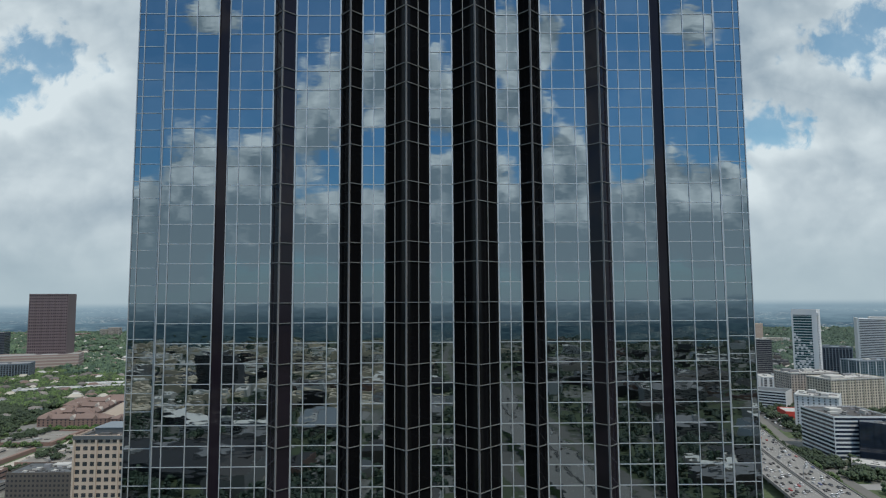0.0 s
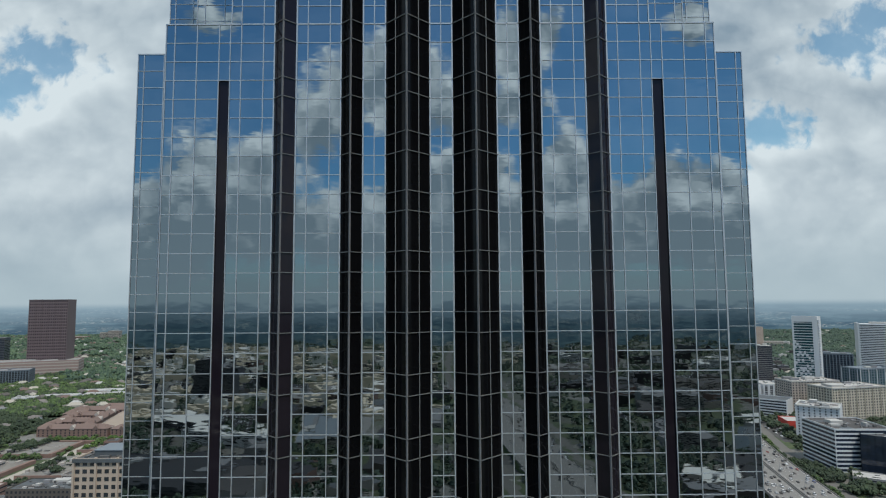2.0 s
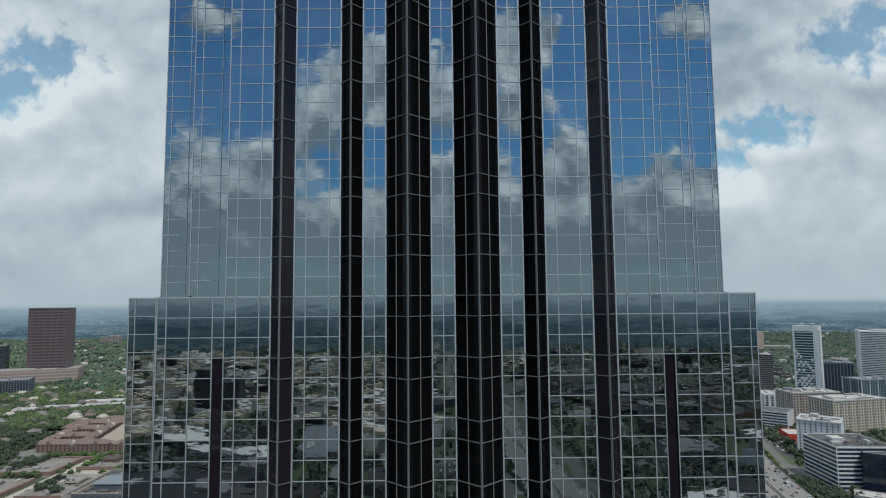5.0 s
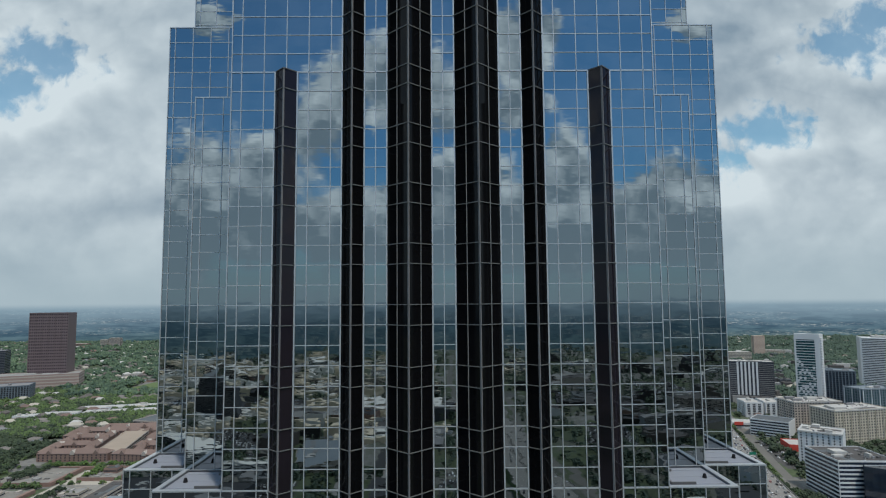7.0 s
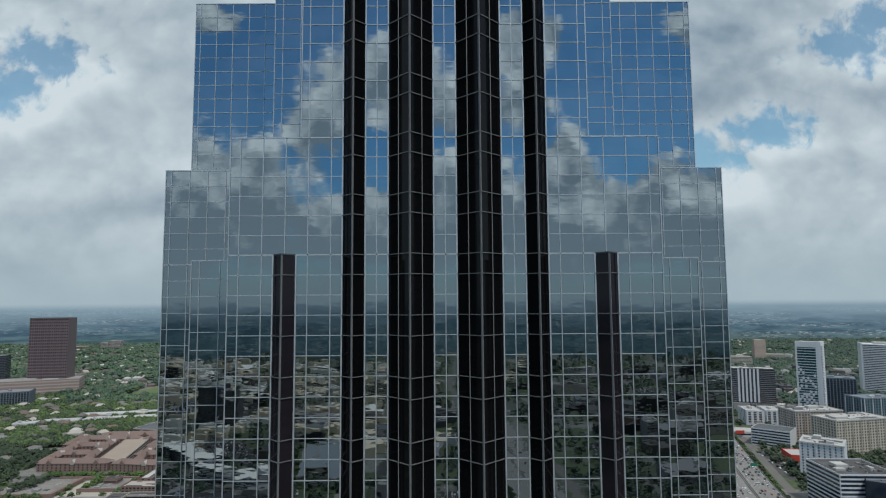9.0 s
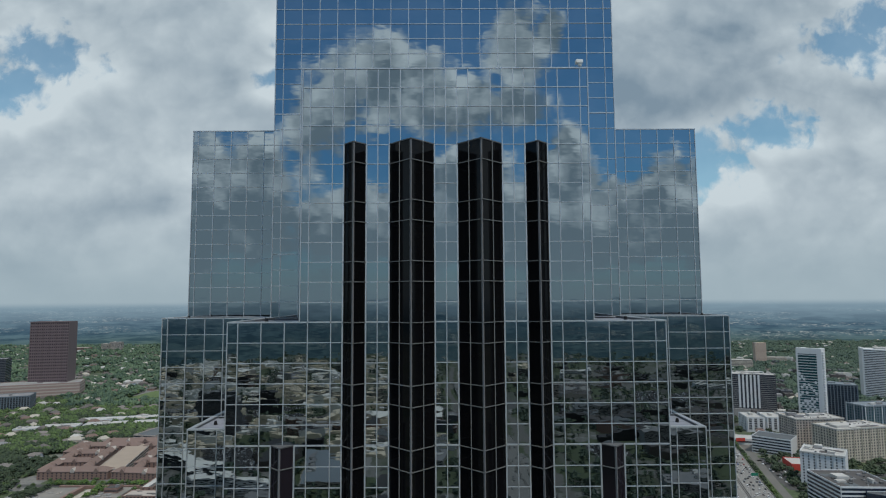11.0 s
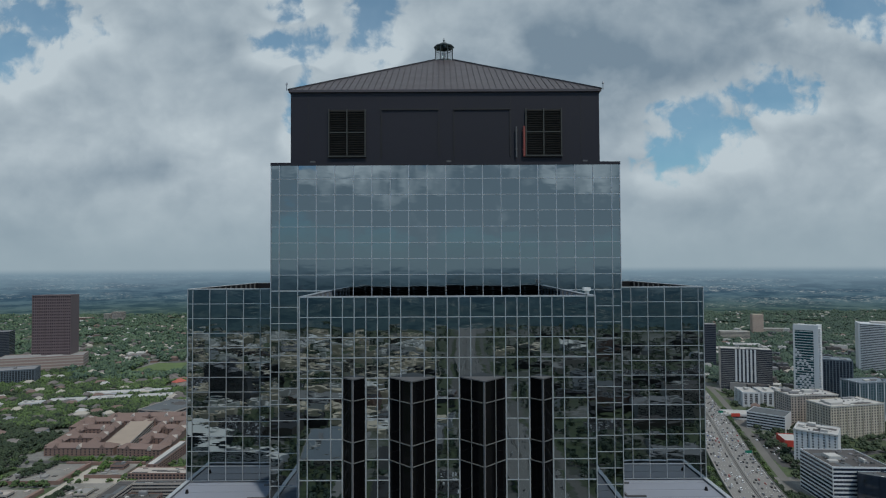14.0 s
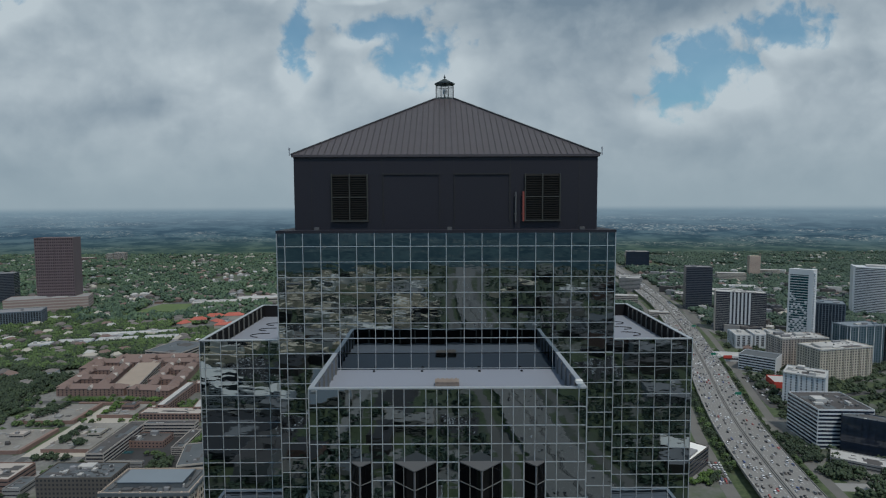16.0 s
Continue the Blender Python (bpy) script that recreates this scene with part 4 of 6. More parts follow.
def building(name, label, cx, cy, w, d, h, rot, wall, roof_mat, storeys, style, glass=None, bay=4.0, win=(2.2, 1.9), sides=("front", "inner"), units=2, base=0.0, category="building", frame_mat=None, clutter=0):
    """A block with parapet, roof, rooftop machines, and windows, window bands or piers on the sides that show."""
    glass = glass or WINDOW
    b = thing(name, label, category, pose(cx, cy, base, 0, 0, rot))
    note(cx, cy, w, d, rot)
    x0, x1, y0, y1 = -w / 2, w / 2, -d / 2, d / 2
    g = Geo().prism([(x0, y0), (x1, y0), (x1, y1), (x0, y1)], 0, h)
    t = 0.5
    for box in ((x0, x1, y0, y0 + t), (x0, x1, y1 - t, y1), (x0, x0 + t, y0 + t, y1 - t), (x1 - t, x1, y0 + t, y1 - t)):
        g.box(*box, h, h + 1.0)
    part("wall", g, wall, b)
    part("roof", Geo().box(x0 + t, x1 - t, y0 + t, y1 - t, h, h + 0.12), roof_mat, b)
    r = random.Random(int(cx * 7 + cy))
    for k in range(units):
        uw, ud, uh = r.uniform(3, w * 0.25), r.uniform(3, d * 0.3), r.uniform(1.5, 4)
        ux, uy = r.uniform(x0 + uw / 2 + 1, x1 - uw / 2 - 1), r.uniform(y0 + ud / 2 + 1, y1 - ud / 2 - 1)
        part("rooftop_unit", Geo().box(ux - uw / 2, ux + uw / 2, uy - ud / 2, uy + ud / 2, h + 0.1, h + uh), r.choice([roof_mat, GREYROOF, PALEROOF]), b)
    if clutter:
        for shade_mat, share in ((PALEROOF, 0.14), (CAPGREY, 0.5), (GREYROOF, 0.36)):
            g = Geo()
            for k in range(max(1, int(clutter * share))):
                if r.random() < 0.3:
                    a, c_ = r.uniform(x0 + 2, x1 - 12), r.uniform(y0 + 2, y1 - 2)
                    g.box(a, a + r.uniform(4, 10), c_, c_ + 0.5, h + 0.1, h + 0.7)
                else:
                    a, c_, q = r.uniform(x0 + 2, x1 - 6), r.uniform(y0 + 2, y1 - 5), r.uniform(0.8, 3.6)
                    g.box(a, a + q, c_, c_ + q * r.uniform(0.5, 1.3), h + 0.1, h + r.uniform(0.6, 2.2))
            part("roof_equipment", g, shade_mat, b, "vents, ducts and machines", kind="stuff")
        g = Geo()
        for k in range(3):
            a, c_ = r.uniform(x0 + 1, x1 - w * 0.4), r.uniform(y0 + 1, y1 - d * 0.35)
            g.box(a, a + w * r.uniform(0.12, 0.35), c_, c_ + d * r.uniform(0.12, 0.3), h + 0.12, h + 0.16 + 0.01 * k)
        part("roof_patch", g, TARROOF if roof_mat is not TARROOF else SLATEROOF, b, "darker patches of new membrane", kind="stuff")
    fh = h / storeys
    faces = {"front": ((x0, y0), (1, 0), w), "right": ((x1, y0), (0, 1), d), "left": ((x0, y1), (0, -1), d), "back": ((x1, y1), (-1, 0), w)}
    inner = "left" if cx > 0 else "right"
    behind = cy < 0
    for s in sides:
        s = {"inner": inner, "front": "back" if behind else "front"}.get(s, s)
        (px, py), (ax, ay), length = faces[s]
        ox, oy = ay, -ax
        turn = math.degrees(math.atan2(ay, ax))
        if style == "grid":
            n = max(1, int(length / bay))
            gap = length / n
            me = Geo().box(-win[0] / 2, win[0] / 2, -0.06, 0.05, -win[1] / 2, win[1] / 2).mesh("window", glass)
            for i in range(n):
                for j in range(storeys):
                    c = (i + 0.5) * gap
                    ob = part("window", me, glass, b)
                    ob.matrix_local = pose(px + ax * c, py + ay * c, (j + 0.55) * fh, 0, 0, turn)
            if n > 6 and h > 40:
                me = Geo().box(-0.55, 0.55, -0.9, 0.0, 0, h + 1.6).mesh("pilaster", frame_mat or wall)
                for i in range(0, n + 1, 3):
                    part("pilaster", me, wall, b).matrix_local = pose(px + ax * gap * i, py + ay * gap * i, 0, 0, 0, turn)
                part("cornice", Geo().box(-length / 2 - 0.6, length / 2 + 0.6, -1.1, 0.0, h - 1.2, h + 0.8).mesh("cornice", roof_mat), roof_mat, b).matrix_local = pose(px + ax * length / 2, py + ay * length / 2, 0, 0, 0, turn)
        elif style == "bands":
            me = Geo().box(-length / 2 + 0.6, length / 2 - 0.6, -0.10, 0.05, -fh * win[1] / 2, fh * win[1] / 2).mesh("window_band", glass)
            for j in range(storeys):
                ob = part("window_band", me, glass, b)
                ob.matrix_local = pose(px + ax * length / 2, py + ay * length / 2, (j + 0.55) * fh, 0, 0, turn)
        elif style == "piers":
            n = max(2, int(length / bay))
            gap = length / n
            gl = Geo().box(-length / 2 + 0.5, length / 2 - 0.5, -0.08, 0.05, 3, h - 1.5).mesh("window_wall", glass)
            part("window_wall", gl, glass, b).matrix_local = pose(px + ax * length / 2, py + ay * length / 2, 0, 0, 0, turn)
            me = Geo().box(-gap * win[0] / 2, gap * win[0] / 2, -0.6, 0.0, 0, h + 1).mesh("pier", frame_mat or wall)
            for i in range(n + 1):
                part("pier", me, wall, b).matrix_local = pose(px + ax * gap * i, py + ay * gap * i, 0, 0, 0, turn)
            me = Geo().box(-length / 2, length / 2, -0.2, 0.0, -0.35, 0.35).mesh("floor_edge", frame_mat or wall)
            for j in range(1, storeys):
                part("floor_edge", me, wall, b).matrix_local = pose(px + ax * length / 2, py + ay * length / 2, j * fh, 0, 0, turn)
    return b


# left of the tower
ob = building("office_block", "tan precast office block with square windows", -181, 320, 54, 33, 86, 0, SANDSTONE, SLATEROOF, 20, "grid", WINDOW, 3.9, (2.5, 2.3), units=0, sides=("front", "inner"), clutter=26)
part("plant_room", Geo().box(-20, 20, -9, 8, 86.12, 89.4), SLATEROOF, ob, "long low blue-grey plant room")
part("plant_roof", Geo().box(-20.4, 20.4, -9.4, 8.4, 89.4, 89.8), BLUEROOF, ob, "blue-grey plant roof")
part("roof_equipment", Geo().box(-15, -9, -14, -11, 86.1, 87.5).box(-4, 6, -14.5, -11.5, 86.1, 87.2).box(10, 14, -13.5, -11, 86.1, 88).box(-24, -22, -12, 10, 86.1, 87).box(22, 23.5, -10, 12, 86.1, 87), CAPGREY, ob, "ducts and machines")
building("office_block", "dark brown low office block with small windows", -322, 471, 66, 31, 23, 0, DUSK, SLATEROOF, 6, "grid", WINDOW, 3.4, (1.7, 1.8), units=3, clutter=60)
building("shop_block", "low brown block with a pale flat roof", -412, 494, 36, 36, 12, 0, BRICK, TAN, 3, "bands", WINDOW, 4, (2, 0.3), units=0, clutter=10)
building("low_block", "low pale block with a plain roof", -386, 480, 16, 24, 7, 0, CONCRETE, SLATEROOF, 2, "bands", WINDOW, 4, (2, 0.3), units=0, clutter=6)
building("parking_garage", "open parking garage with pale edges and a dark top deck", -240, 526, 36, 52, 15, 14, TAN, SLATEROOF, 4, "bands", WINDOW, 4, (2, 0.5), units=1, clutter=8)
# garage wrapped round a court, on three sides
for cx, cy, w, d, h in ((-346, 571, 18, 88, 14.0), (-308, 611, 58, 11, 14.3), (-277, 580, 12, 50, 8.0)):
    building("parking_garage", "grey banded parking garage wrapped round a court", cx, cy, w, d, h, 0, TAN, TARROOF, 4, "bands", WINDOW, 4, (2, 0.45), units=0, clutter=4, sides=("front", "right"))
building("parking_garage", "low grey deck wall closing a court", -330, 531, 60, 5, 4, 0, CONCRETE, PLAZA, 1, "bands", WINDOW, 4, (2, 0.2), units=0)
building("apartment_house", "low brick apartment house inside a court", -322, 586, 44, 24, 7, -2, BRICK, TARROOF, 2, "grid", WINDOW, 4, (1.6, 1.6), units=3, clutter=10)
pool = tagged(part("swimming_pool", Geo().box(-338, -327, 560, 566, 0.0, 0.35), TEAL), "small teal swimming pool in a paved court", "pool")
building("apartment_house", "long brown apartment block with balconies", -328, 660, 74, 22, 10, -1, BRICK, TAN, 3, "grid", WINDOW, 4.2, (2.6, 1.9), units=0, clutter=6)
ob = building("apartment_house", "long apartment block with a white roof edge", -350, 722, 14, 96, 12, 1, BRICK, PALEROOF, 4, "grid", WINDOW, 5, (2.6, 1.6), units=0)
part("roof_strip", Geo().box(1, 6.4, -47, 47, 12.13, 12.4), TARROOF, ob, "dark roof strip")
building("apartment_house", "short apartment block with a white roof edge", -304, 690, 12, 48, 12, 8, BRICK, PALEROOF, 4, "grid", WINDOW, 5, (2.6, 1.6), units=0)
building("apartment_house", "brown apartment block with a tan flat roof", -325, 770, 44, 16, 12, 0, BRICK, TAN, 4, "grid", WINDOW, 4.4, (2.4, 1.6), units=0)
ob = building("parking_garage", "grey open parking garage with a dark top deck", -462, 975, 70, 80, 13, -14, TAN, SLATEROOF, 3, "bands", WINDOW, 4, (2, 0.5), units=0, clutter=8)


def plaza(label, x0, x1, y0, y1, h, brick_right):
    """A raised paved deck with a brick-faced edge, planting beds and low housings."""
    t = tagged(thing("plaza_deck", label, "plaza", pose((x0 + x1) / 2, (y0 + y1) / 2, 0)), kind="structure")
    note((x0 + x1) / 2, (y0 + y1) / 2, x1 - x0, y1 - y0, 0, 0)
    a, b = (x1 - x0) / 2, (y1 - y0) / 2
    part("deck", Geo().box(-a, a, -b, b, 0, h), PLAZA, t)
    g = Geo().box(-a, a + 0.6, -b - 0.6, -b, 0, h + 1.1)
    if brick_right:
        g.box(a, a + 4.2, -b, b, 0, h + 1.1)
    part("brick_edge", g, BRICK, t, "red-brown brick edge")
    q = random.Random(int(x0 + y0))
    for mt, n in ((CONCRETE, 16), (TARROOF, 7), (TAN, 4)):
        g = Geo()
        for k in range(n):
            x, y, w, d = q.uniform(-a, a - 8), q.uniform(-b, b - 8), q.uniform(1.5, 7), q.uniform(1.5, 8)
            g.box(x, x + w, y, y + d, h, h + q.choice([0.4, 0.6, 1.1, 2.4]) + q.uniform(0, 0.1))
        part("deck_housing", g, mt, t, "low walls, stairs and vents", kind="stuff")


plaza("raised paved deck with planting and a brick edge", -520, -447, 560, 622, 3.0, True)
plaza("raised paved deck with planting and a brick edge", -512, -445, 645, 706, 3.3, True)
plaza("long raised paved deck with planting beds", -424, -374, 563, 640, 3.0, False)
plaza("raised paved deck with planting beds", -424, -380, 664, 706, 3.2, False)
tagged(part("plaza_walk", Geo().box(-438, -372, 553, 708, 0, 0.25), CREAM), "pale paved walk between raised decks", "pavement", kind="structure")
tagged(part("brick_wall", Geo().box(-475, -376, 711, 714, 0, 3.6), BRICK), "long low brick garden wall", "wall", kind="structure")
building("low_block", "small tan pavilion on a paved deck", -472, 600, 16, 12, 4.2, 0, TAN, TAN, 1, "bands", WINDOW, 4, (2, 0.3), units=1, base=3.0)
building("low_block", "small grey pavilion on a paved deck", -388, 606, 14, 18, 4, 0, CREAM, CONCRETE, 1, "bands", WINDOW, 4, (2, 0.3), units=1, base=3.0)
building("low_block", "small brick pavilion beside a paved walk", -396, 690, 16, 14, 5, 0, BRICK, TARROOF, 1, "bands", WINDOW, 4, (2, 0.3), units=1, base=3.2)
# yard paving carries cloud shadow in its colour
tagged(part("service_yard", Geo().box(-372, -250, 490, 634, 0, 0.1), SHADEASPHALT), "dark paved yard round low blocks", "pavement", kind="structure")


def hip_house(name, label, cx, cy, w, d, h, rise, rot, wall, roof_mat, windows=0, group=""):
    b = thing(name, label, "house" if w < 40 else "apartment building", pose(cx, cy, 0, 0, 0, rot), group)
    note(cx, cy, w, d, rot, 2)
    x, y = w / 2, d / 2
    part("wall", Geo().prism([(-x, -y), (x, -y), (x, y), (-x, y)], 0, h), wall, b)
    e = 0.6
    k = min(x, y)
    g = Geo()
    if w >= d:
        g.add([(-x - e, -y - e, h - 0.1), (x + e, -y - e, h - 0.1), (x + e, y + e, h - 0.1), (-x - e, y + e, h - 0.1), (-x + k, 0, h + rise), (x - k, 0, h + rise)],
              [(0, 1, 5, 4), (2, 3, 4, 5), (1, 2, 5), (3, 0, 4), (3, 2, 1, 0)])
    else:
        g.add([(-x - e, -y - e, h - 0.1), (x + e, -y - e, h - 0.1), (x + e, y + e, h - 0.1), (-x - e, y + e, h - 0.1), (0, -y + k, h + rise), (0, y - k, h + rise)],
              [(0, 1, 4), (1, 2, 5, 4), (2, 3, 5), (3, 0, 4, 5), (3, 2, 1, 0)])
    part("roof", g, roof_mat, b)
    if windows:
        me = Geo().box(-0.9, 0.9, -0.05, 0.05, -0.9, 0.9).mesh("window", WINDOW)
        n = int(w / windows)
        for i in range(n):
            for z in np.arange(2.0, h, 3.1):
                part("window", me, WINDOW, b).location = (-x + (i + 0.5) * w / n, -y, z)
    return b


# brick courtyard apartments under tile roofs
HL = "brick apartment wing with a pinkish tiled hip roof"
for cx, cy, w, d, rot in ((-482, 756, 92, 17, 0), (-399, 750, 62, 17, -8), (-535, 822, 16, 128, 8), (-488, 822, 14, 112, 12), (-508, 800, 46, 14, 2), (-516, 846, 50, 14, 2), (-512, 890, 92, 16, 2),
                          (-418, 822, 12, 112, 12), (-384, 815, 16, 124, 10), (-406, 797, 36, 14, 2), (-412, 846, 40, 14, 2), (-422, 892, 74, 16, 2), (-470, 918, 130, 15, 4), (-556, 880, 15, 60, 8)):
    b = hip_house("apartment_wing", HL, cx, cy, w, d, 10.5, 4.8, rot, BRICK, TILEROOF, 5.5, "brick courtyard apartments")
    n = max(1, int(max(w, d) / 24))
    for k in range(n):
        u = (k + 0.5) / n - 0.5
        px, py, turn = (u * w, -d / 2 - 0.5, 0) if w >= d else (w / 2 + 0.5, u * d, 90)
        ob = part("gable", Geo().add([(-2.8, 0, -1), (2.8, 0, -1), (2.8, 0, 1.8), (0, 0, 5.0), (-2.8, 0, 1.8), (-2.8, 7, 1.8), (2.8, 7, 1.8), (0, 7, 5.0), (-2.8, 7, -1), (2.8, 7, -1)],
                                     [(0, 1, 2, 3, 4), (4, 3, 7, 5), (3, 2, 6, 7), (0, 4, 5, 8), (1, 9, 6, 2)]), TAN if k % 2 else TILEROOF, b, "gabled dormer")
        ob.matrix_local = pose(px, py, 10.0, 0, 0, turn)
building("parking_garage", "flat tan parking deck between brick apartments", -454, 824, 34, 138, 10, 12, TAN, PARKTAN, 3, "bands", WINDOW, 4, (2, 0.4), units=0)
# villas and shops further out
hip_house("villa", "pale villa with a red tile roof", -462, 1200, 44, 20, 7, 5, 12, CREAM, REDROOF)
hip_house("villa", "pale villa with a red tile roof", -430, 1250, 38, 18, 7, 5, 12, CREAM, REDROOF)
hip_house("villa", "pale villa with a red tile roof", -492, 1235, 30, 18, 7, 5, -30, CREAM, REDROOF)
for cx, cy, w, d, rot in ((-540, 1250, 34, 18, 20), (-520, 1290, 40, 18, 12), (-480, 1300, 44, 20, 12), (-555, 1210, 26, 16, 60)):
    hip_house("villa", "pale villa with a red tile roof", cx, cy, w, d, 8, 6, rot, CREAM, REDROOF)
note(-530, 1195, 90, 50, 12)
for cx, cy, w, d in ((-690, 1050, 60, 24), (-620, 1068, 70, 26), (-545, 1085, 60, 24), (-650, 1110, 80, 26), (-575, 1130, 70, 20), (-740, 1030, 36, 20)):
    building("shop_block", "low shop with a pale flat roof among trees", cx, cy, w, d, 7, 12, WHITEWALL, PALEROOF, 1, "bands", WINDOW, 4, (2, 0.3), units=2)
for cx, cy, w, d in ((-590, 1490, 120, 40), (-480, 1560, 150, 50), (-380, 1480, 90, 36)):
    building("shop_block", "long low pale-roofed store", cx, cy, w, d, 9, 16, TAN, PALEROOF, 1, "bands", WINDOW, 4, (2, 0.3), units=2)
tagged(part("lawn", Geo().prism([(-760, 1345), (-640, 1375), (-620, 1510), (-740, 1500)], 0, 0.08), GRASS), "open green playing field among the trees", "lawn", kind="structure")
note(-690, 1430, 120, 170, 8)
building("office_tower", "broad dark brown granite office tower", -957, 1425, 86, 45, 181, 9, BROWN, BROWN, 25, "grid", HAZEGLASS, 4.6, (2.9, 3.6), units=0, sides=("front",), category="skyscraper")
building("parking_garage", "long pink-brown parking podium", -968, 1400, 176, 70, 36, 22, ROSE, CONCRETE, 5, "bands", TAN, 4, (2, 0.35), units=2)
building("office_tower", "dark office tower with a rounded crown", -1150, 1500, 52, 40, 84, 18, DARKWALL, GREYROOF, 20, "bands", NAVY, 4, (2, 0.5), units=1, sides=("front", "inner"), category="skyscraper")
building("office_block", "dark low office block", -925, 1235, 90, 50, 32, 22, BLUEWALL, GREYROOF, 8, "piers", WINDOW, 5, (0.3, 1), units=1)
building("apartment_tower", "pale twin apartment tower far off", -1500, 2700, 50, 26, 42, 0, TAN, TAN, 12, "bands", WINDOW, 4, (2, 0.4), units=1)
building("apartment_tower", "pale twin apartment tower far off", -1555, 2715, 34, 26, 34, 0, CREAM, TAN, 10, "bands", WINDOW, 4, (2, 0.4), units=1)
building("apartment_tower", "pale low apartment block far off", -1690, 2720, 110, 36, 16, 0, BRICK, TAN, 5, "bands", WINDOW, 4, (2, 0.4), units=0)

# right of the tower, beyond the highway
building("office_block", "long office block striped with white and dark bands", 427, 593, 58, 60, 42, -3, WHITEWALL, TARROOF, 10, "bands", NAVY, 4, (2, 0.55), units=3, clutter=34)
building("office_block", "dark blue glass office block", 452, 545, 72, 20, 38, -34, NAVY, SLATEROOF, 9, "piers", NAVY, 6, (0.03, 1), units=1, clutter=14)
building("low_block", "low block with a pale concrete roof", 420, 522, 62, 24, 6, -34, CONCRETE, PALEROOF, 2, "bands", WINDOW, 4, (2, 0.3), units=0, clutter=5)
building("hotel", "white slab hotel with small windows", 474, 710, 46, 40, 41, -38, WHITEWALL, PALEROOF, 12, "grid", WINDOW, 5.5, (1.6, 1.9), units=4, clutter=16)
building("parking_garage", "white open parking garage", 498, 864, 52, 40, 24, -42, WHITEWALL, SLATEROOF, 6, "bands", WINDOW, 4, (2, 0.5), units=0)
building("shop_block", "low store with red walls and a white roof", 482, 785, 22, 36, 8, -12, REDWALL, PALEROOF, 1, "bands", REDWALL, 4, (2, 0.3), units=0)
building("shop_block", "low white store with a red sign", 478, 925, 44, 30, 8, -12, WHITEWALL, PALEROOF, 1, "bands", WINDOW, 4, (2, 0.3), units=1)
tagged(part("store_sign", Geo().box(462, 476, 907.5, 908.1, 6, 11), REDWALL), "plain red sign board on the store", "sign")
building("apartment_house", "cream apartment block with many windows", 590, 828, 92, 42, 47, 12, SANDY, PALEROOF, 12, "grid", WINDOW, 4.6, (2.2, 2.2), units=5, clutter=30)
building("apartment_house", "tan apartment block with many square windows", 572, 892, 76, 40, 47, 4, TAN, PALEROOF, 12, "grid", WINDOW, 4.6, (2.2, 2.2), units=4, clutter=30)
building("apartment_house", "grey-green apartment tower with teal glass", 676, 900, 64, 34, 64, 10, BLUEWALL, BLUEROOF, 16, "grid", TEAL, 4.6, (2.6, 2.6), units=3, frame_mat=WHITEWALL)
building("apartment_house", "grey apartment tower with pale columns", 760, 905, 90, 34, 60, 10, CONCRETE, BLUEROOF, 15, "grid", WINDOW, 5.0, (2.6, 2.6), units=3)
for k in range(3):
    building("row_house", "pale townhouse row with dark stripes", 545 + 34 * k, 1020, 26, 46, 24, -10, WHITEWALL, PALEROOF, 6, "piers", DARKWALL, 7, (0.45, 1), units=1)
sb = building("apartment_tower", "black and white striped apartment tower", 610, 1150, 92, 36, 80, -21, DARKWALL, PALEROOF, 22, "bands", NAVY, 4, (2, 0.5), units=6, category="apartment tower")
me = Geo().box(-1.7, 1.7, -0.7, 0.1, 16, 80).mesh("stripe", WHITEWALL)
for k in range(6):
    part("stripe", me, WHITEWALL, sb, "white vertical stripe").location = (-18 + 6.8 * k, -18, 0)
me = Geo().box(-13, 13, -0.35, 0.1, -0.35, 0.35).mesh("floor_band", CONCRETE)
for k in range(20):
    for x in (-33, 32):
        part("floor_band", me, CONCRETE, sb).location = (x, -18, 6 + 3.7 * k)
part("podium", Geo().box(-30, 40, -24, -17, 0, 14), CONCRETE, sb)
part("end_wall", Geo().box(-47, -46, -18, 18, 0, 81), TAN, sb)
building("office_tower", "dark twin office tower", 632, 1400, 60, 40, 105, -14, DARKWALL, GREYROOF, 24, "bands", NAVY, 4, (2, 0.5), units=1, category="skyscraper")
gt = building("apartment_tower", "tall white tower with teal glass and broken white facing", 654, 1016, 38, 34, 139, -42, WHITEWALL, WHITEWALL, 30, "bands", TEAL, 4, (2, 0.75), units=1, category="apartment tower", sides=("front",))
r = random.Random(3)
me = Geo().box(-1.75, 1.75, -0.4, 0.05, -2.35, 2.35).mesh("facing_panel", WHITEWALL)
for j in range(21):
    for i in range(8):
        if (i + j) % 2 == 0 and r.random() < 1.25 - j * 0.055 or r.random() < 0.55 - j * 0.05:
            part("facing_panel", me, WHITEWALL, gt).location = (-15.6 + 3.5 * i, -17.15, 4 + 4.65 * j)
part("left_edge", Geo().box(-19.4, -16.6, -17.6, -9, 0, 140), WHITEWALL, gt, "white edge")
part("side_fin", Geo().box(12, 19.2, -17.5, 17.2, 0, 141), WHITEWALL, gt, "white side wall")
part("crown", Geo().box(-19, 19, -17.3, -8, 132, 142), WHITEWALL, gt, "white top wall")
me = Geo().box(-1.5, 2.4, -5.5, 5.5, -0.3, 1.3).mesh("balcony", WHITEWALL)
for j in range(26):
    part("balcony", me, WHITEWALL, gt).location = (20, -10, 22 + 4.5 * j)
building("apartment_tower", "slate-blue apartment tower with a blue roof", 738, 1080, 62, 40, 70, -28, BLUEWALL, BLUEROOF, 18, "piers", NAVY, 5, (0.3, 1), units=2, category="apartment tower")
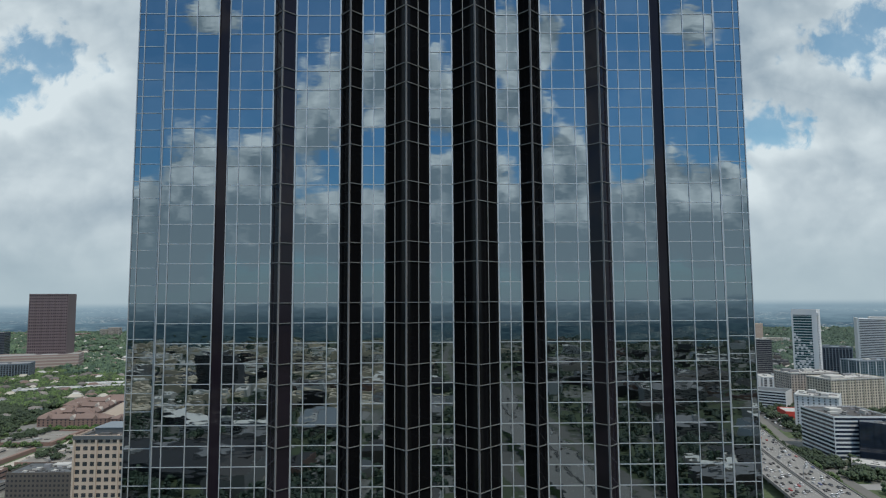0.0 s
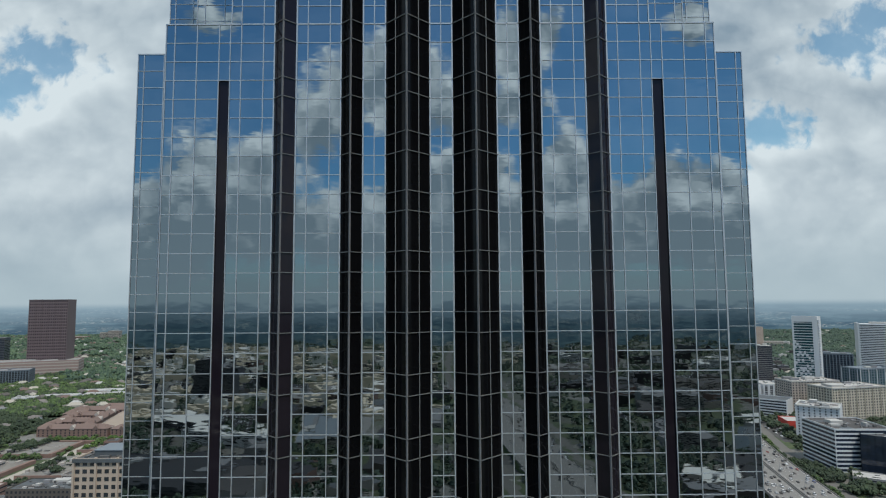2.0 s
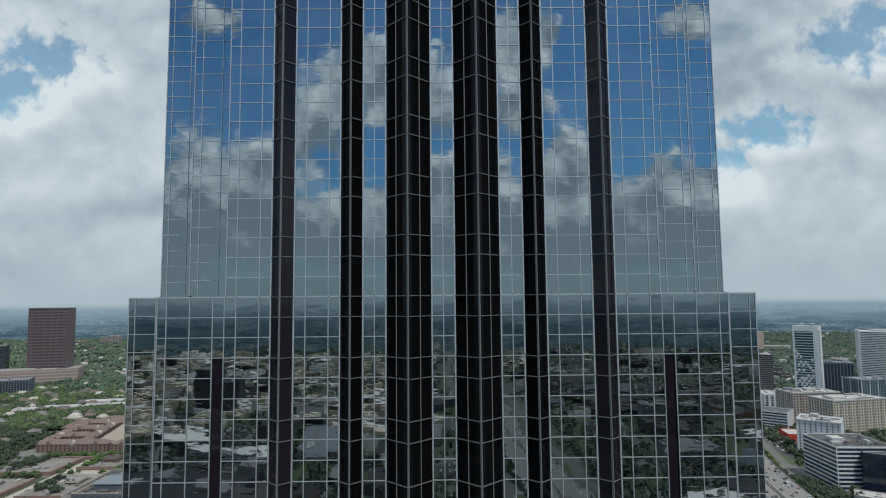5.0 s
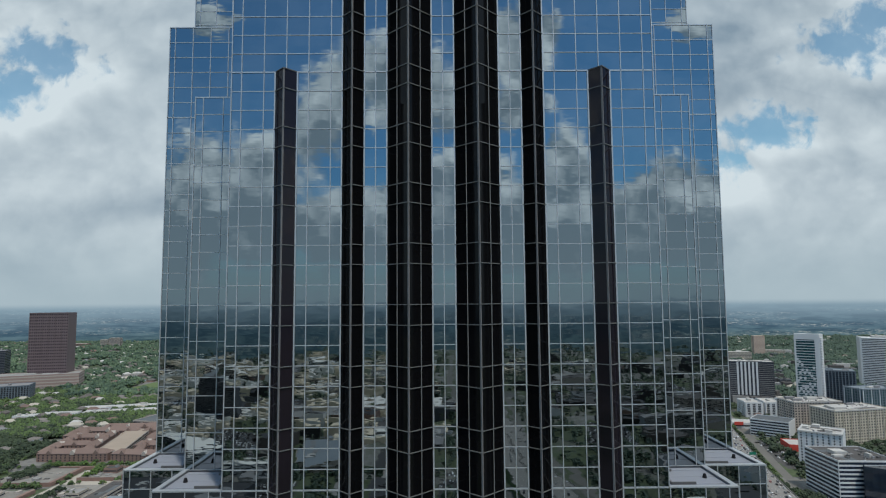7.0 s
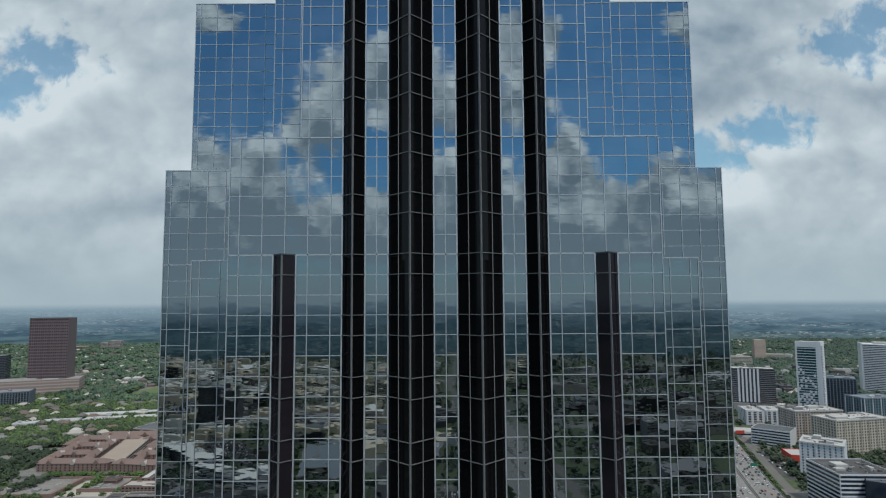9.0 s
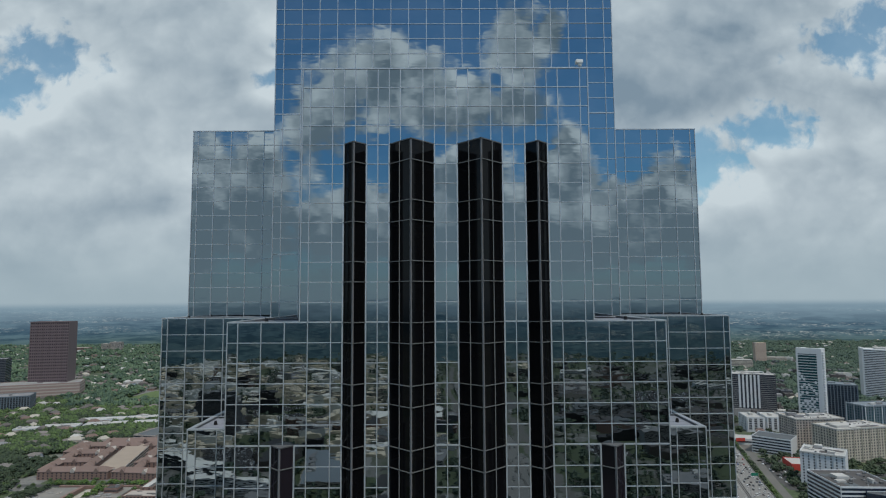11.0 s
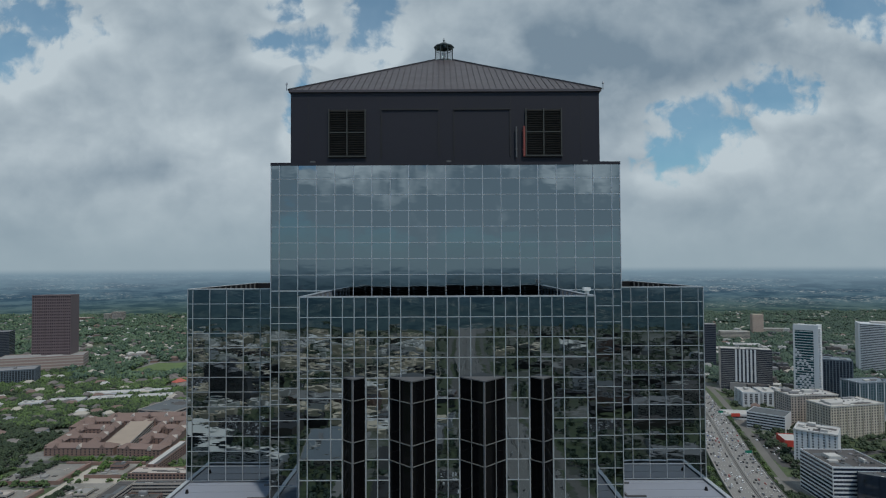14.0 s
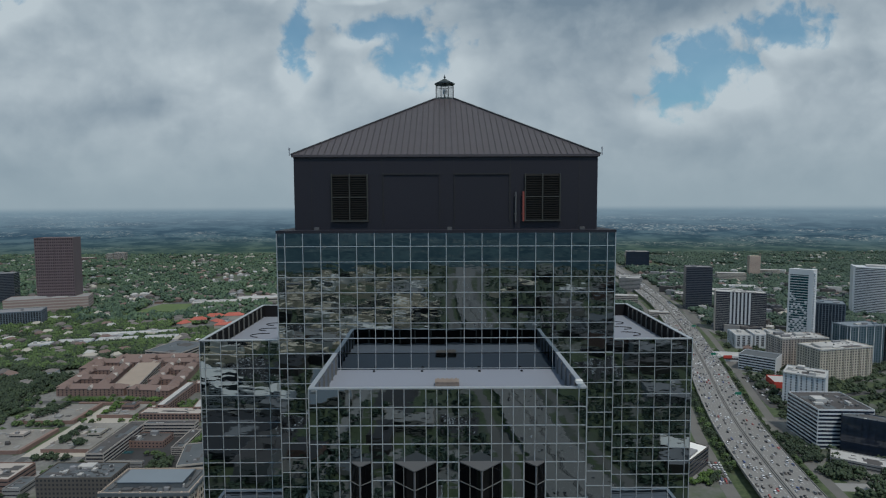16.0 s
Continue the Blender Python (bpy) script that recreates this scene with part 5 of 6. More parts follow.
# tall hotel with thin level bands, softly curved plan
hotel = thing("hotel", "tall pale hotel tower with thin level bands and a curved front", "hotel", pose(1012, 1290, 0, 0, 0, -28))
note(1012, 1290, 130, 70, -28)
curve = [(-62 + 124 * k / 16, -26 - 12 * math.sin(math.pi * k / 16)) for k in range(17)]
plan = curve + [(62, 22), (-62, 22)]
part("glazing", Geo().prism(plan, 0, 114), WINDOW, hotel)
ring = [(x * 1.012, y * 1.03) for x, y in plan]
me = Geo().prism(ring, 0, 2.1, True, True).mesh("floor_band", WHITEWALL)
for j in range(30):
    part("floor_band", me, WHITEWALL, hotel).location = (0, 0, 2.0 + 3.8 * j)
part("roof", Geo().prism([(x * 0.6, y * 0.6) for x, y in plan], 114, 118), PALEROOF, hotel)
part("end_wall", Geo().box(-63.5, -60, -27, 23, 0, 116), WHITEWALL, hotel)
building("apartment_tower", "slim cream tower far off among trees", 1122, 2060, 36, 26, 71, -10, SANDSTONE, SANDROOF, 18, "bands", ROSE, 4, (2, 0.3), units=1)
building("office_block", "low pale block far off", 1190, 2090, 70, 30, 18, -10, CREAM, PALEROOF, 5, "bands", WINDOW, 4, (2, 0.3), units=0)
building("office_block", "low cream block far off", 960, 1900, 90, 30, 30, -10, CREAM, PALEROOF, 7, "bands", WINDOW, 4, (2, 0.3), units=0)
for cx, cy, w, d, h in ((700, 1560, 110, 40, 14), (800, 1640, 130, 50, 12), (900, 1720, 90, 40, 12), (480, 1480, 60, 30, 22), (560, 1700, 60, 34, 40), (610, 1850, 70, 30, 26), (500, 1300, 44, 30, 12)):
    building("office_block", "mid-sized pale office block by the highway", cx, cy, w, d, h, -14, rng.choice([WHITEWALL, TAN, CONCRETE]), PALEROOF, max(2, int(h / 4)), "bands", WINDOW, 4, (2, 0.4), units=1)
building("office_block", "dark glass office block far along the highway", 800, 2360, 90, 50, 66, -10, NAVY, PALEROOF, 15, "bands", NAVY, 4, (2, 0.5), units=1)
building("office_block", "low dark banded office block with a white roof", 230, 510, 74, 24, 18, 45, DUSK, BRIGHTROOF, 5, "bands", NAVY, 4, (2, 0.45), units=1, sides=("front", "right"), clutter=6)

# the side of the city that the glass mirrors
for cx, cy, w, d, h, rot, wall, rf, lab in (
        (-350, -790, 120, 46, 12, 40, DARKWALL, BRIGHTROOF, "long low hall with a white roof"), (-255, -700, 120, 24, 14, 12, WHITEWALL, BRIGHTROOF, "white parking deck"),
        (-160, -770, 56, 150, 9, -8, TAN, BLUEROOF, "wide low store with a blue-grey roof"), (-400, -1860, 130, 60, 12, 0, WHITEWALL, BRIGHTROOF, "far white-roofed mall hall"),
        (395, -1710, 80, 50, 16, 10, WHITEWALL, BRIGHTROOF, "far white-roofed hall"), (720, -1490, 120, 40, 14, 8, WHITEWALL, BRIGHTROOF, "long white hall"),
        (255, -525, 50, 34, 10, 20, TAN, BRIGHTROOF, "low pale block by the highway"), (-270, -1320, 120, 16, 14, 6, CREAM, SANDROOF, "long cream apartment slab"),
        (-130, -1290, 120, 16, 14, 4, CREAM, SANDROOF, "long cream apartment slab"), (-40, -1230, 70, 16, 14, 4, CREAM, SANDROOF, "long cream apartment slab"),
        (-210, -1400, 160, 18, 14, 4, CREAM, SANDROOF, "long cream apartment slab"), (-330, -1480, 120, 18, 14, 8, CREAM, SANDROOF, "long cream apartment slab"),
        (-60, -1420, 110, 18, 14, 4, CREAM, SANDROOF, "long cream apartment slab"), (-420, -1050, 42, 40, 66, 0, DARKWALL, GREYROOF, "dark office tower"),
        (-370, -1000, 36, 34, 60, 0, DARKWALL, GREYROOF, "dark office tower"), (360, -900, 90, 50, 26, 8, CONCRETE, GREYROOF, "grey office block"),
        (470, -1050, 100, 60, 22, 6, TAN, TARROOF, "tan office block"), (330, -1180, 120, 60, 14, 6, CONCRETE, SLATEROOF, "grey parking deck"),
        (300, -700, 60, 60, 12, 10, CONCRETE, GREYROOF, "low grey block"), (430, -720, 70, 44, 16, 10, TAN, BRIGHTROOF, "low pale block"),
        (-480, -640, 90, 60, 20, 4, BRICK, GREYROOF, "brown office block"), (-600, -900, 90, 70, 24, 4, TAN, GREYROOF, "tan office block"),
        (-40, -640, 60, 44, 10, 4, TAN, CONCRETE, "low tan block"), (-22, -820, 50, 80, 10, 4, CONCRETE, GREYROOF, "low grey block"),
        (-720, -1300, 120, 60, 18, 4, CONCRETE, BRIGHTROOF, "pale hall"), (640, -820, 110, 60, 20, 8, DARKWALL, GREYROOF, "dark office block"),
        (-300, -570, 200, 110, 10, 6, DARKWALL, BLACKROOF, "wide low hall with a black roof"), (-20, -1050, 90, 40, 12, 4, BRICK, GREYROOF, "brick block"), (-220, -1040, 110, 50, 12, 4, BRICK, CONCRETE, "brick block"),
        (-120, -1650, 140, 50, 12, 4, WHITEWALL, CONCRETE, "pale hall"), (-620, -1700, 140, 60, 14, 4, TAN, BRIGHTROOF, "pale hall"), (300, -1420, 120, 50, 14, 4, TAN, CONCRETE, "tan hall")):
    building("office_block" if h > 15 else "low_block", lab + " standing in the city", cx, cy, w, d, h, rot, wall, rf, max(1, int(h / 4)), "bands", WINDOW, 4, (2, 0.4), units=3, sides=("front",))
# lots in a darker asphalt that stands in for cloud shadow here
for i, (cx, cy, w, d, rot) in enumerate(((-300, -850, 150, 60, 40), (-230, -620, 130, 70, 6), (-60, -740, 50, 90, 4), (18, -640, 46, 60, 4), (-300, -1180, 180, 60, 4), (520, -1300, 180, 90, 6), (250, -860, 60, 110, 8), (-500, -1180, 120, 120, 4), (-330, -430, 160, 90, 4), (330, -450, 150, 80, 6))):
    tagged(part("parking_lot", Geo().box(-w / 2, w / 2, -d / 2, d / 2, 0.0, 0.07), SHADEASPHALT), "paved parking lot", "parking lot", kind="structure").matrix_world = pose(cx, cy, 0.004 * i if w < 200 else -0.10 + 0.004 * i, 0, 0, rot)
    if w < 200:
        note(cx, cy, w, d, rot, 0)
for cx, cy, w, d, rot in ((-250, 600, 40, 60, 0), (450, 760, 40, 150, -10), (540, 930, 120, 40, 10)):
    tagged(part("parking_lot", Geo().box(-w / 2, w / 2, -d / 2, d / 2, 0.0, 0.04), ASPHALT), "dark paved parking lot", "parking lot", kind="structure").matrix_world = pose(cx, cy, 0, 0, 0, rot)

# low blocks of the quarter behind the path
r = random.Random(77)
k = 0
while k < 110:
    y = -430 - 1500 * r.random() ** 1.15
    x = r.uniform(-0.85, 0.85) * (abs(y) + 120)
    w, d, h = r.uniform(24, 80), r.uniform(18, 46), r.choice([6, 7, 9, 12, 16]) + r.uniform(0, 0.9)
    if blocked(x, y) or abs(x - hwy(y)) < 85:
        continue
    rf = r.choice([TARROOF, GREYROOF, BLACKROOF, SLATEROOF]) if x > 0.16 * abs(y) or y > -950 else r.choice([BRIGHTROOF, GREYROOF, BLACKROOF, BLACKROOF, SANDROOF, TAN, BRIGHTROOF, SANDROOF])
    b = thing("low_block", "low flat-roofed commercial block on asphalt", "building", pose(x, y, 0, 0, 0, r.choice([2, 6, 92, 40])))
    note(x, y, max(w, d), max(w, d), 0, -4)
    part("wall", Geo().prism([(-w / 2, -d / 2), (w / 2, -d / 2), (w / 2, d / 2), (-w / 2, d / 2)], 0, h), r.choice([DUSK, TAN, CONCRETE, DARKWALL, BRICK, WHITEWALL]), b)
    part("roof", Geo().box(-w / 2 + 0.5, w / 2 - 0.5, -d / 2 + 0.5, d / 2 - 0.5, h, h + 0.4).box(-w * 0.2, -w * 0.05, -d * 0.2, d * 0.1, h + 0.3, h + 2.6), rf, b)
    k += 1

# parked cars, too many to count
g = np.random.default_rng(21)
lots = [(-300, -850, 150, 60, 40), (-230, -620, 130, 70, 6), (18, -640, 46, 60, 4), (-300, -1180, 180, 60, 4), (520, -1300, 180, 90, 6), (250, -860, 60, 110, 8), (-500, -1180, 120, 120, 4), (-330, -430, 160, 90, 4), (330, -450, 150, 80, 6),
        (-250, 600, 30, 50, 0), (450, 760, 30, 130, -10), (540, 930, 110, 30, 10)]
for shade_name, share, paint in (("pale", 0.4, CARS[0]), ("grey", 0.3, CARS[2]), ("dark", 0.3, CARS[1])):
    cars = Geo()
    for cx, cy, w, d, rot in lots:
        c, s_ = math.cos(radians(rot)), math.sin(radians(rot))
        for row in np.arange(-d / 2 + 4, d / 2 - 3, 9.0):
            for k in np.arange(-w / 2 + 3, w / 2 - 2, 3.0):
                if g.random() < 0.72 * share:
                    x, y = cx + k * c - row * s_, cy + k * s_ + row * c
                    cars.box(x - 0.9, x + 0.9, y - 2.2, y + 2.2, 0.3, 0.95).box(x - 0.75, x + 0.75, y - 1.3, y + 1.0, 0.95, 1.5)
    tagged(part("parked_cars", cars, paint), shade_name + " cars parked in rows on paved lots", "cars", kind="stuff")

# houses scattered under the trees
r = random.Random(11)
made = 0
house_kit = []
for k in range(6):
    w, d = r.uniform(19, 30), r.uniform(13, 18)
    house_kit.append(hip_house("house", "detached house with a shingle roof among trees", -600 - 40 * k, 2300 + 30 * k, w, d, r.uniform(4.5, 6.5), r.uniform(3, 5), r.uniform(0, 180),
                               r.choice([CREAM, WHITEWALL, BRICK]), r.choice([SHINGLE, SHINGLE, GREYROOF, TILEROOF]), 0, "detached houses"))
while made < 225:
    y = 680 + 1900 * r.random() ** 1.3
    x = -y * r.uniform(0.28, 0.84)
    if blocked(x, y) or (x > -600 and y < 1000):
        continue
    h = copy_thing(r.choice(house_kit), pose(x, y, 0, 0, 0, r.choice([8, 98, 52, 142]) + r.uniform(-8, 8)))
    footprints.append((x, y, 15, 13, 1, 0))
    made += 1
made = 0
while made < 45:
    y = 1150 + 1500 * r.random()
    x = y * r.uniform(0.45, 0.85)
    if blocked(x, y) or abs(x - hwy(y)) < 80:
        continue
    copy_thing(r.choice(house_kit), pose(x, y, 0, 0, 0, r.uniform(0, 180)))
    footprints.append((x, y, 15, 13, 1, 0))
    made += 1


# roofs further off, too many to count
g = np.random.default_rng(33)
for roof_name, mt, n, seed in (("pale", PALEROOF, 260, 1), ("brown", SHINGLE, 480, 2), ("reddish", TILEROOF, 260, 3), ("cream", CREAM, 380, 4)):
    roofs, k = Geo(), 0
    while k < n:
        y = 900 + 2100 * g.random()
        x = y * (g.uniform(-0.86, -0.12) if g.random() < 0.62 else g.uniform(0.34, 0.86))
        if blocked(x, y) or abs(x - hwy(y)) < 80:
            continue
        a = g.uniform(0, 3.14)
        w, d, h = g.uniform(5, 13), g.uniform(3.5, 7.5), g.uniform(5, 9.5)
        c, q = math.cos(a), math.sin(a)
        base = [(x + i * w * c - j * d * q, y + i * w * q + j * d * c) for i, j in ((-1, -1), (1, -1), (1, 1), (-1, 1))]
        roofs.add([(*p, 0) for p in base] + [(*p, h) for p in base] + [(x - 0.5 * w * c, y - 0.5 * w * q, h + 4), (x + 0.5 * w * c, y + 0.5 * w * q, h + 4)],
                  [(0, 1, 5, 4), (1, 2, 6, 5), (2, 3, 7, 6), (3, 0, 4, 7), (4, 5, 9, 8), (6, 7, 8, 9), (5, 6, 9), (7, 4, 8)])
        footprints.append((x, y, 10, 10, 1, 0))
        k += 1
    tagged(part("far_houses", roofs, mt), "distant houses with " + roof_name + " roofs among trees", "houses", kind="stuff")

# flat roofs of the quarter behind the path, too many to count
g = np.random.default_rng(64)
for tone, mt, n in (("cream", SANDROOF, 150), ("white", BRIGHTROOF, 80), ("black", BLACKROOF, 40)):
    blocks, k = Geo(), 0
    while k < n:
        y = -820 - 1250 * g.random()
        x = g.uniform(-0.65, 0.65 if tone == "black" else 0.12) * abs(y)
        w, d, h = g.uniform(20, 80), g.uniform(9, 20), g.uniform(8, 15)
        if blocked(x, y) or abs(x - hwy(y)) < 75 + w / 2:
            continue
        footprints.append((x, y, w / 2 + 4, d / 2 + 8, 1, 0))
        blocks.box(x - w / 2, x + w / 2, y - d / 2, y + d / 2, 0, h).box(x - w * 0.3, x - w * 0.2, y - 3, y + 3, h, h + 2)
        k += 1
    tagged(part("low_blocks", blocks, mt), tone + "-roofed long low blocks of a distant quarter", "buildings", kind="stuff")

# low commercial blocks between the towers past the highway, too many to count
g = np.random.default_rng(51)
for tone, mt, n in (("dark", DARKWALL, 34), ("grey", GREYROOF, 44), ("pale", PALEROOF, 30), ("brown", TARROOF, 30)):
    blocks, k = Geo(), 0
    while k < n:
        y = 960 + 1150 * g.random()
        x = hwy(y) + g.uniform(70, 620)
        w, d, h = g.uniform(14, 42), g.uniform(10, 24), g.choice([6, 8, 10, 14, 18])
        if blocked(x, y) or x > 0.86 * y:
            continue
        footprints.append((x, y, w / 2 + 6, d / 2 + 6, 1, 0))
        a = radians(g.choice([-14, -40]))
        c, q = math.cos(a), math.sin(a)
        blocks.prism([(x + i * w / 2 * c - j * d / 2 * q, y + i * w / 2 * q + j * d / 2 * c) for i, j in ((-1, -1), (1, -1), (1, 1), (-1, 1))], 0, h)
        blocks.box(x - 3, x + 2, y - 2, y + 2, h, h + 2)
        k += 1
    tagged(part("low_blocks", blocks, mt), tone + " low commercial blocks between towers", "buildings", kind="stuff")

# ---------------------------------------------------------------- trees
def tuft_cloud(points, sizes, tufts, seed, tall=0.8):
    """Many crowns as one mesh: each is a heap of ragged little clumps with gaps between."""
    g = np.random.default_rng(seed)
    n = len(points)
    base = np.array([(1, 0, 0), (-0.5, 0.87, 0), (-0.5, -0.87, 0), (0.1, 0.05, 0.95), (0, 0, -0.75)])
    tri = np.array([(0, 1, 3), (1, 2, 3), (2, 0, 3), (1, 0, 4), (2, 1, 4), (0, 2, 4)])
    pts = np.repeat(np.array(points), tufts, 0)
    sz = np.repeat(np.array(sizes), tufts)
    m = len(pts)
    a, rad = g.uniform(0, 6.283, m), np.sqrt(g.uniform(0, 1, m))
    hgt = g.uniform(0, 1, m)
    rr = rad * sz * 0.50 * (1.1 - 0.55 * hgt)
    mid = np.stack([pts[:, 0] + rr * np.cos(a), pts[:, 1] + rr * np.sin(a), pts[:, 2] + sz * tall * (0.35 + 0.60 * hgt * (1 - 0.4 * rad))], 1)
    s = sz * g.uniform(0.20, 0.40, m) * (5.5 / tufts) ** 0.33
    spin = g.uniform(0, 6.283, m)
    jit = g.uniform(0.65, 1.35, (m, 5, 3))
    v = base[None] * jit
    c, q = np.cos(spin)[:, None], np.sin(spin)[:, None]
    x = v[:, :, 0] * c - v[:, :, 1] * q
    y = v[:, :, 0] * q + v[:, :, 1] * c
    v = np.stack([x, y, v[:, :, 2]], 2) * s[:, None, None] + mid[:, None]
    f = (tri[None] + (np.arange(m) * 5)[:, None, None]).reshape(-1, 3)
    me = bpy.data.meshes.new("foliage")
    me.vertices.add(m * 5)
    me.vertices.foreach_set("co", v.reshape(-1).astype(np.float32))
    me.loops.add(len(f) * 3)
    me.loops.foreach_set("vertex_index", f.reshape(-1).astype(np.int32))
    me.polygons.add(len(f))
    me.polygons.foreach_set("loop_start", (np.arange(len(f)) * 3).astype(np.int32))
    me.update(calc_edges=True)
    me.validate()
    return me


def scatter(count, pick, seed, lo, hi):
    g = random.Random(seed)
    pts, sizes, tries = [], [], 0
    while len(pts) < count and tries < count * 6:
        tries += 1
        x, y = pick(g)
        if abs(x - hwy(y)) < 62 or blocked(x, y) or (abs(x) < 60 and -60 < y < 120):
            continue
        if (-545 < x < 0 and 480 < y < 935 and seed in (1, 7)) or (seed in (1, 7) and y < 880 and x > -0.2 * y - 560):
            continue
        if noise.noise(Vector((x * 0.006, y * 0.006, seed))) < -0.28:
            continue
        pts.append((x, y, 0.0))
        sizes.append(g.uniform(lo, hi))
    return pts, sizes


def left_near(g):
    y = 560 + 900 * g.random()
    return -y * g.uniform(0.42, 0.86), y


def left_dark(g):
    y = 560 + 380 * g.random()
    return -545 - 0.15 * (y - 560) - g.uniform(0, 160), y


def left_far(g):
    y = 1250 + 1750 * g.random() ** 1.1
    return -y * g.uniform(0.10, 0.86), y


def right_far(g):
    y = 1150 + 1850 * g.random() ** 1.05
    return y * g.uniform(0.28, 0.86), y


def court(g):
    y = 480 + 500 * g.random()
    return -g.uniform(180, 560), y


def right_near(g):
    y = 420 + 700 * g.random()
    return hwy(y) + g.uniform(60, 360), y


def rear(g):
    y = -380 - 1930 * g.random() ** 1.15
    return y * g.uniform(-0.7, 0.7), y


for name, label, count, pick, seed, lo, hi, tufts, mt in (
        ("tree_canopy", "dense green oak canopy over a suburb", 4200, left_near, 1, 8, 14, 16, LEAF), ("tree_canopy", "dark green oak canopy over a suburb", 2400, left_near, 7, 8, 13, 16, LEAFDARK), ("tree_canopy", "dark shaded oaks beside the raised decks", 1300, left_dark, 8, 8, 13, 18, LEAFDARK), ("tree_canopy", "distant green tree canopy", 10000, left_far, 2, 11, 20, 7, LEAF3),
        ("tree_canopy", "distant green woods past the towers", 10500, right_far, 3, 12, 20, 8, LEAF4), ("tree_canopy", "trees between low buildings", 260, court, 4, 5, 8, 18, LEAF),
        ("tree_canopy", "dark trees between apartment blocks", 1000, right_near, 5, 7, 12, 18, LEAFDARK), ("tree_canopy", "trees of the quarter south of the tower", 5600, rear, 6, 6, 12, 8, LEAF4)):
    pts, sizes = scatter(count, pick, seed, lo, hi)
    ob = new(name, tuft_cloud(pts, sizes, tufts, seed))
    ob.data.materials.append(mt)
    tagged(ob, label, "trees", kind="stuff")


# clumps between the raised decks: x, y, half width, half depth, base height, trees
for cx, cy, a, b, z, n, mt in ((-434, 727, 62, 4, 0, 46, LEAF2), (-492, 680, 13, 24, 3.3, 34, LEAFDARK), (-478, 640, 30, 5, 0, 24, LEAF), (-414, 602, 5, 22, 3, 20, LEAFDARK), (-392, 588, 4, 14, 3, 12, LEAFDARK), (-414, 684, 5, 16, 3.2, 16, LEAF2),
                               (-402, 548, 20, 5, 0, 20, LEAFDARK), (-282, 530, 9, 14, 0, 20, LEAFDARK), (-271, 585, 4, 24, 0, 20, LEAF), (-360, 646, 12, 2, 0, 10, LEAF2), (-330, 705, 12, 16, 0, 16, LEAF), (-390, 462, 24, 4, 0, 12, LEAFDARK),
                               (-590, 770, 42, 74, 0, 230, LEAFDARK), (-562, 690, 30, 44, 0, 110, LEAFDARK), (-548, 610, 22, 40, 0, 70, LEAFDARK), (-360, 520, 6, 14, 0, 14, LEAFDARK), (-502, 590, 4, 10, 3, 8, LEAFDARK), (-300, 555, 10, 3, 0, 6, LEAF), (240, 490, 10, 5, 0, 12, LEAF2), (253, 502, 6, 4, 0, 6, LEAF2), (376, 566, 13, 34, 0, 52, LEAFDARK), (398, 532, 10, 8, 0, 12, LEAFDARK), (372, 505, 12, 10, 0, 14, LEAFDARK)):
    q = random.Random(int(cx * 3 + cy))
    pts = [(cx + q.uniform(-a, a), cy + q.uniform(-b, b), z) for k in range(n)]
    ob = new("tree_clump", tuft_cloud(pts, [q.uniform(4.5, 8.5) if z or b < 6 else q.uniform(6, 10) for k in pts], 26, n + int(abs(cx))))
    ob.data.materials.append(mt)
    tagged(ob, "clump of leafy trees planted between low buildings", "trees", kind="stuff")


def tree(x, y, size, seed, mt=LEAF, group="trees along the highway"):
    g = random.Random(seed)
    t = thing("tree", "leafy round-crowned street tree on grass", "tree", pose(x, y, 0, 0, 0, g.uniform(0, 360)), group)
    tr = Geo().tube(0, 0, 0, size * 0.35, size * 0.035, size * 0.024, 7)
    for k in range(4):
        a = g.uniform(0, 6.28)
        tr.bar((0, 0, size * 0.3), (math.cos(a) * size * 0.22, math.sin(a) * size * 0.22, size * 0.55), size * 0.018, size * 0.018)
    part("trunk", tr, BARK, t)
    me = tuft_cloud([(0, 0, size * 0.08)], [size], 60, seed, 0.95)
    me.materials.append(mt)
    part("crown", me, mt, t)
    return t


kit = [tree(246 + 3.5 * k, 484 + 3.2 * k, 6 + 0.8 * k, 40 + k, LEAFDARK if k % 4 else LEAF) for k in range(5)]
g = random.Random(5)
for k in range(100):
    y = 512 + 4.0 * k + g.uniform(-2, 2)
    copy_thing(g.choice(kit), pose(hwy(y) - HALF - g.uniform(2.5, 8), y, 0, 0, 0, g.uniform(0, 360)))
for k in range(90):
    y = 486 + 5.4 * k + g.uniform(-3, 3)
    copy_thing(g.choice(kit), pose(hwy(y) + HALF + g.uniform(2.5, 9), y, 0, 0, 0, g.uniform(0, 360)))

